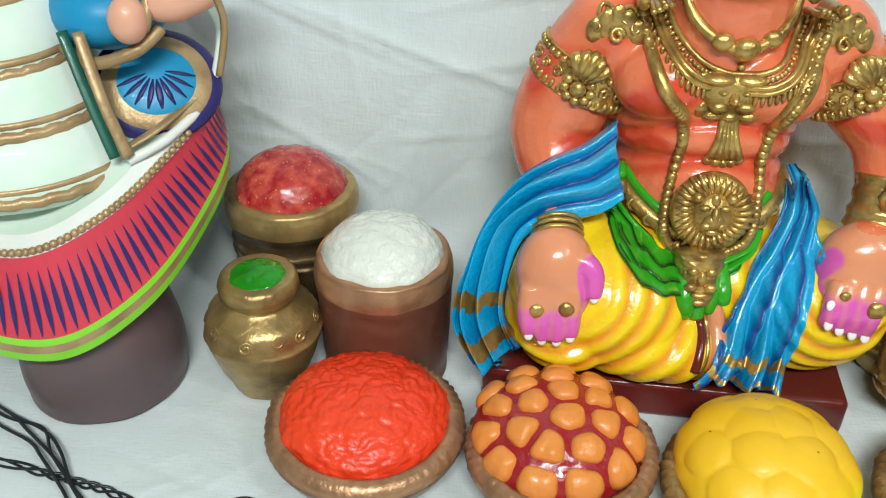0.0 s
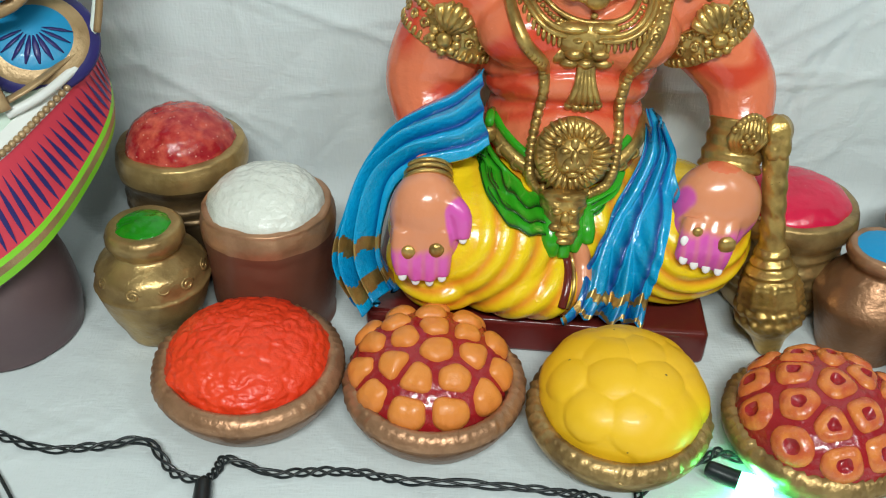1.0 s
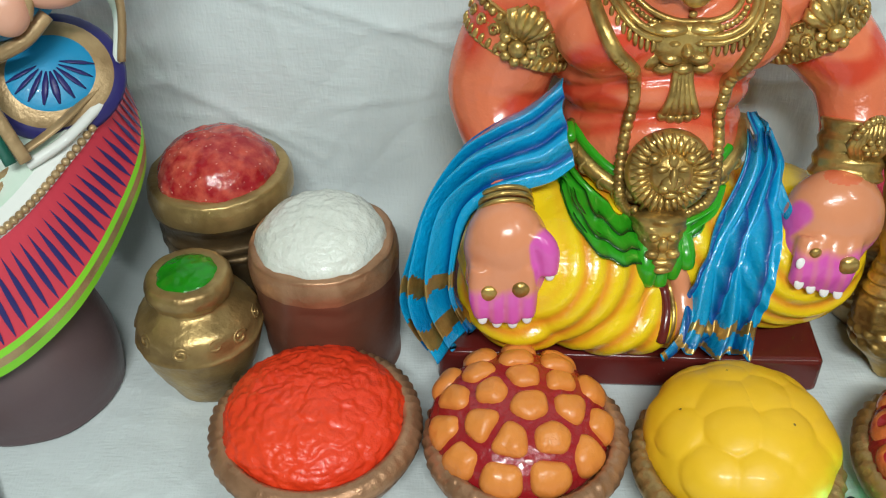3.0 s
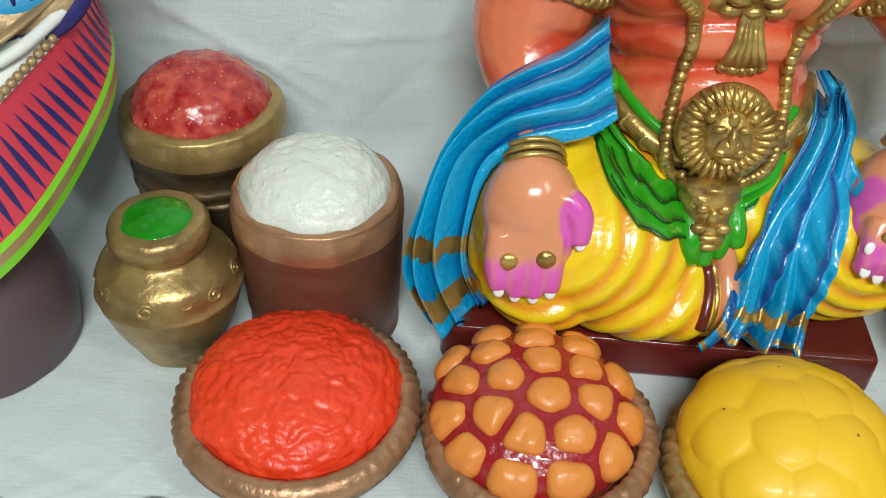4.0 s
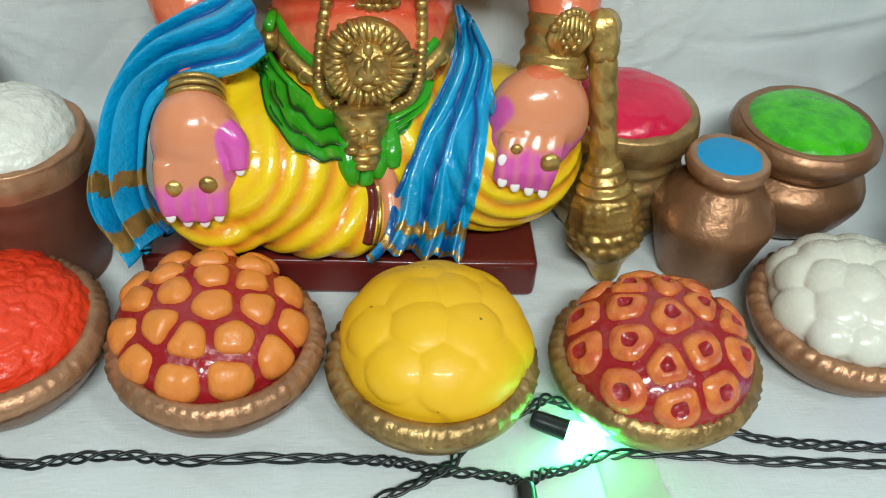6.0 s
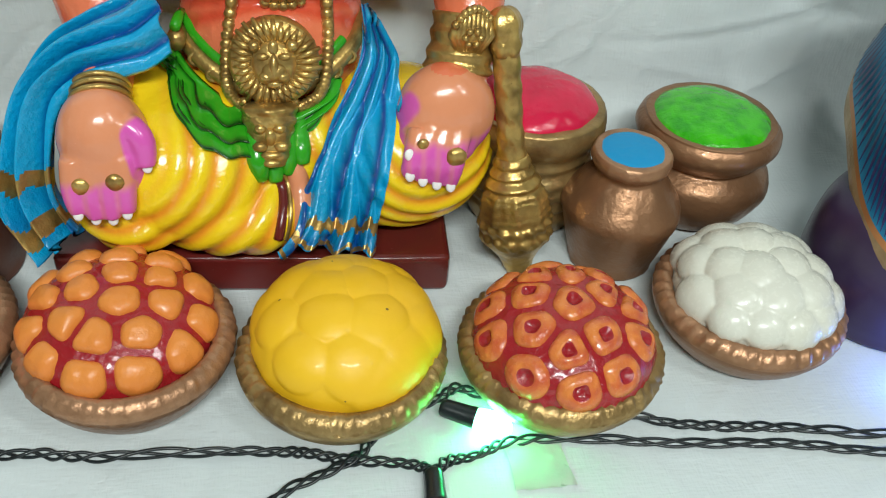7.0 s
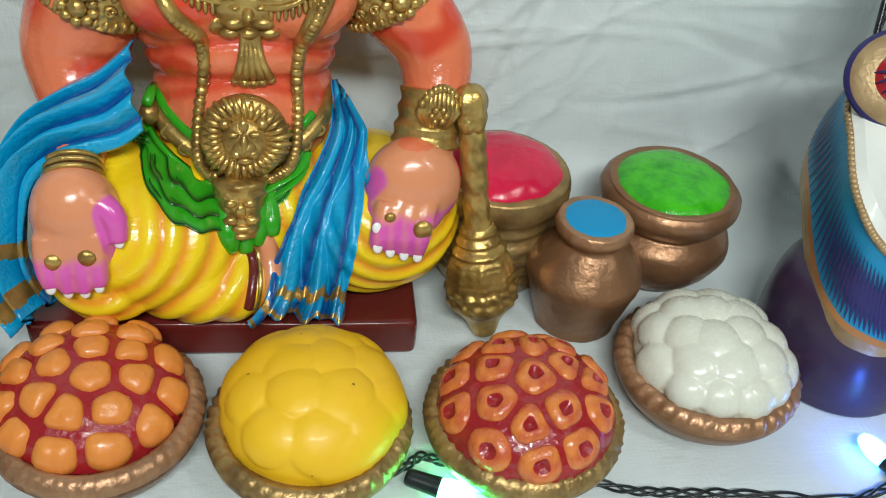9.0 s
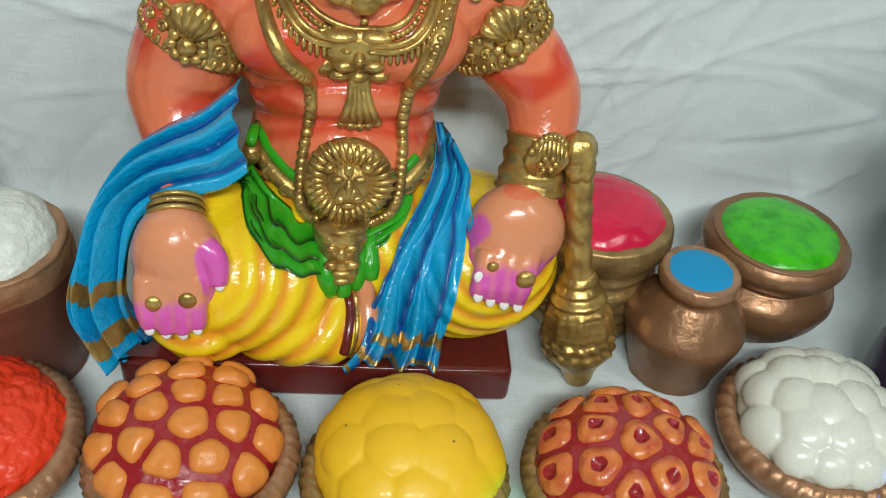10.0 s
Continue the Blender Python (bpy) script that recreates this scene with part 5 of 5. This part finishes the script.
# ---- mace beside the figure ----
def mace():
    t = thing("mace", (0.4160, 0.5065, 0.0), "gold-painted clay mace standing on its tip beside the seated figure", "mace")
    axis_turn = Vector((-0.0180, 0.0272, 0.137)).to_track_quat("Z", "Y").to_matrix()
    bm = start_mesh()
    head = rounded([(0.0, 0.0), (0.006, 0.001), (0.0085, 0.006), (0.0095, 0.009), (0.0125, 0.0145), (0.0185, 0.022), (0.0205, 0.026), (0.0195, 0.0295), (0.0210, 0.033), (0.0195, 0.036), (0.0185, 0.042), (0.0170, 0.049), (0.0145, 0.053), (0.0155, 0.0555), (0.0118, 0.059), (0.0125, 0.061), (0.0100, 0.0645), (0.0105, 0.0665), (0.0085, 0.070)], 70)

    def wob(w, i, r, z):
        k = 0.0
        if 0.036 < z < 0.052:
            k = 0.0011 * max(0, math.sin(9 * w)) + 0.0005 * math.sin(z * 1500)
        elif 0.0225 < z < 0.036:
            k = 0.0008 * math.sin(16 * w + z * 400)
        return r * 0.95 + k + 0.0003 * noise.noise(Vector((math.cos(w) * 5, math.sin(w) * 5, z * 300))), z

    add_lathe(bm, head, 80, 0, wobble=wob, turn=axis_turn)
    part("mace_head", bm, M["gold"], t)
    bm = start_mesh()
    shaft = rounded([(0.0076, 0.069), (0.0068, 0.080), (0.0067, 0.100), (0.0068, 0.123), (0.0070, 0.127)], 70)
    add_lathe(bm, shaft, 40, 0, wobble=lambda w, i, r, z: (r + 0.00028 * math.sin(4 * w + z * 520) + 0.0003 * noise.noise(Vector((math.cos(w) * 4, math.sin(w) * 4, z * 200))), z), turn=axis_turn)
    part("shaft", bm, M["gold"], t)
    bm = start_mesh()
    knob = rounded([(0.0068, 0.1235), (0.0078, 0.1260), (0.0082, 0.1295), (0.0078, 0.1325), (0.0086, 0.136), (0.0084, 0.1400), (0.0066, 0.1440), (0.0032, 0.1465), (0.0, 0.147)], 26)
    add_lathe(bm, knob, 40, 0, wobble=lambda w, i, r, z: (r + 0.0007 * math.sin(5 * w + 2 * noise.noise(Vector((math.cos(w) * 2, math.sin(w) * 2, z * 150)))), z), turn=axis_turn)
    part("knob", bm, M["gold"], t)


mace()


# ---- string lights on the cloth ----
def twisted(t, name, path, strands, helix, wire, pitch, step=0.0011, seg=6, loose=0.0, seed=0.0):
    length = sum((Vector(b) - Vector(a)).length for a, b in zip(path, path[1:]))
    n = max(int(length / step), 8)
    centre = spline(path, n)
    for k in range(strands):
        pts = []
        for i, c in enumerate(centre):
            way = (centre[min(i + 1, n - 1)] - centre[max(i - 1, 0)]).normalized()
            side = way.cross(Vector((0, 0, 1))).normalized()
            up = side.cross(way)
            u = i / n
            s = i * length / n
            w = 2 * math.pi * (s / pitch + k / strands) + 2.5 * noise.noise(Vector((s * 18, seed, 0)))
            h = helix * (1 + loose * (0.5 + noise.noise(Vector((s * 25, seed + 3, k)))))
            pts.append(c + side * h * math.cos(w) + up * (max(h, 0) * math.sin(w) * 0.8))
        bm = start_mesh()
        add_tube(bm, pts, wire, seg)
        part(name, bm, M["wire"], t)


def wire_thing():
    t = thing("string_light", (0.30, 0.39, 0.0), "black twisted string-light wire with small bulbs lying on the cloth", "string light")
    o = Vector((0.30, 0.39, 0.0))

    def loc(pts, z=0.0024):
        return [Vector((p[0], p[1], p[2] if len(p) > 2 else z)) - o for p in pts]

    front = [(-0.26, 0.470), (-0.16, 0.452), (-0.074, 0.434), (-0.036, 0.4250), (-0.010, 0.4190), (0.017, 0.4105), (0.045, 0.4125), (0.071, 0.4140, 0.006), (0.088, 0.3985), (0.1045, 0.3930), (0.1105, 0.3995), (0.115, 0.4050, 0.005), (0.139, 0.3990), (0.161, 0.4015), (0.185, 0.4010), (0.208, 0.3975), (0.245, 0.3965),
             (0.285, 0.3935), (0.300, 0.3910), (0.314, 0.3865), (0.334, 0.3835), (0.348, 0.3795), (0.351, 0.3770), (0.359, 0.3820), (0.372, 0.3840), (0.387, 0.3900), (0.412, 0.3900), (0.463, 0.3830), (0.516, 0.3780), (0.560, 0.3700), (0.62, 0.366), (0.72, 0.362)]
    twisted(t, "front_strand", loc(front), 3, 0.00135, 0.00078, 0.040, loose=0.9, seed=1)
    back = [(0.262, 0.352), (0.287, 0.3720), (0.304, 0.3800), (0.319, 0.3880), (0.327, 0.3970), (0.342, 0.4090, 0.004), (0.359, 0.4150, 0.006), (0.367, 0.4180, 0.009), (0.378, 0.4160, 0.006), (0.40, 0.4090, 0.004), (0.425, 0.4040), (0.450, 0.4000), (0.467, 0.3940), (0.493, 0.3900), (0.520, 0.3870), (0.547, 0.3820), (0.575, 0.3790), (0.606, 0.3850), (0.70, 0.395)]
    twisted(t, "back_strand", loc(back), 3, 0.0013, 0.00078, 0.044, loose=1.0, seed=7)

    def lamp(at, to, bulb_mat, lit, name):
        a, b = Vector(at) - o, Vector(to) - o
        d = (b - a).normalized()
        turn = d.to_track_quat("Z", "Y").to_matrix()
        bm = start_mesh()
        add_lathe(bm, rounded([(0.0, 0.0), (0.0030, 0.0004), (0.0041, 0.002), (0.0044, 0.006), (0.0047, 0.013), (0.0050, 0.0165), (0.0044, 0.0172), (0.0, 0.0172)], 26), 28, 0, centre=a, turn=turn)
        h = part("bulb_holder", bm, M["wire"], t, "ribbed black plastic bulb holder")
        bm = start_mesh()
        add_lathe(bm, rounded([(0.0, 0.016), (0.0040, 0.0165), (0.0052, 0.020), (0.0056, 0.024), (0.0048, 0.029), (0.0026, 0.0335), (0.0, 0.0345)], 24), 28, 0, centre=a, turn=turn)
        part("bulb", bm, bulb_mat, h, name)

    lamp((0.3580, 0.4072, 0.0095), (0.389, 0.3925, 0.0075), M["green_bulb"], True, "glowing green bulb")
    lamp((0.6075, 0.3800, 0.0060), (0.596, 0.4110, 0.0075), M["blue_bulb"], True, "glowing blue bulb")
    lamp((0.3510, 0.3760, 0.0050), (0.3495, 0.3500, 0.0050), M["dull_bulb"], False, "unlit bulb")
    lamp((0.1065, 0.3915, 0.0050), (0.1100, 0.3650, 0.0050), M["dull_bulb"], False, "unlit bulb")


wire_thing()


def loose_cords():
    t = thing("loose_cord", (-0.06, 0.45, 0.0), "bundle of thin black electric cords lying loose on the cloth", "cord")
    o = Vector((-0.06, 0.45, 0.0))
    for a, b, c, d, e in ((-0.002, 0.004, 0.0, 0.003, -0.004), (0.003, 0.000, 0.004, -0.002, 0.002), (0.0, -0.006, -0.006, -0.006, 0.004), (0.005, 0.004, 0.002, 0.002, 0.006)):
        pts = [(-0.21, 0.545 + e, 0.003), (-0.15, 0.50 + a * 2, 0.004), (-0.088, 0.466 + b, 0.0045), (-0.061 + a, 0.452 + c, 0.005), (-0.043 + d, 0.435 + a, 0.0055), (-0.027 + c * 0.5, 0.418 + d * 0.4, 0.004), (-0.004 + d, 0.392 + a, 0.002), (0.02 + e, 0.36 + b, 0.002)]
        bm = start_mesh()
        add_tube(bm, [Vector(p) - o for p in spline(pts, 90)], 0.00095, 7)
        part("cord", bm, M["wire"], t)


loose_cords()


def cable_clump():
    t = thing("cable_clump", (-0.135, 0.535, 0.0), "tangled clump of dark blue-black cables on the cloth", "cable")
    rng = random.Random(8)
    for k in range(9):
        pts = []
        a = rng.uniform(0, 6.28)
        for i in range(9):
            w = a + i * 0.8
            r = rng.uniform(0.014, 0.028)
            pts.append((r * math.cos(w), r * 1.2 * math.sin(w), 0.004 + 0.0028 * k + rng.uniform(0, 0.004)))
        bm = start_mesh()
        add_tube(bm, spline(pts, 60), 0.0013, 6)
        part("cable", bm, M["navy"] if k % 2 else M["wire"], t)


cable_clump()


def tape():
    t = thing("paper_tape", (0.398, 0.378, 0.0), "small torn strip of white paper tape stuck on the cloth", "tape")
    bm = start_mesh()
    rows = []
    for i in range(9):
        v = i / 8
        rows.append([Vector((-0.0135 + 0.027 * u + 0.002 * v + 0.0006 * math.sin(9 * u + 4 * v), 0.013 - 0.026 * v + 0.0012 * noise.noise(Vector((u * 6, v * 2, 3))) * (1 if i in (0, 8) else 0), 0.0013 + 0.0005 * math.sin(5 * u + 3 * v))) for u in (j / 8 for j in range(9))])
    add_rings(bm, rows, 0, cap=False, wrap=False)
    faces = bm.faces[:]
    bmesh.ops.solidify(bm, geom=faces, thickness=0.0004)
    part("strip", bm, M["tape"], t)


tape()
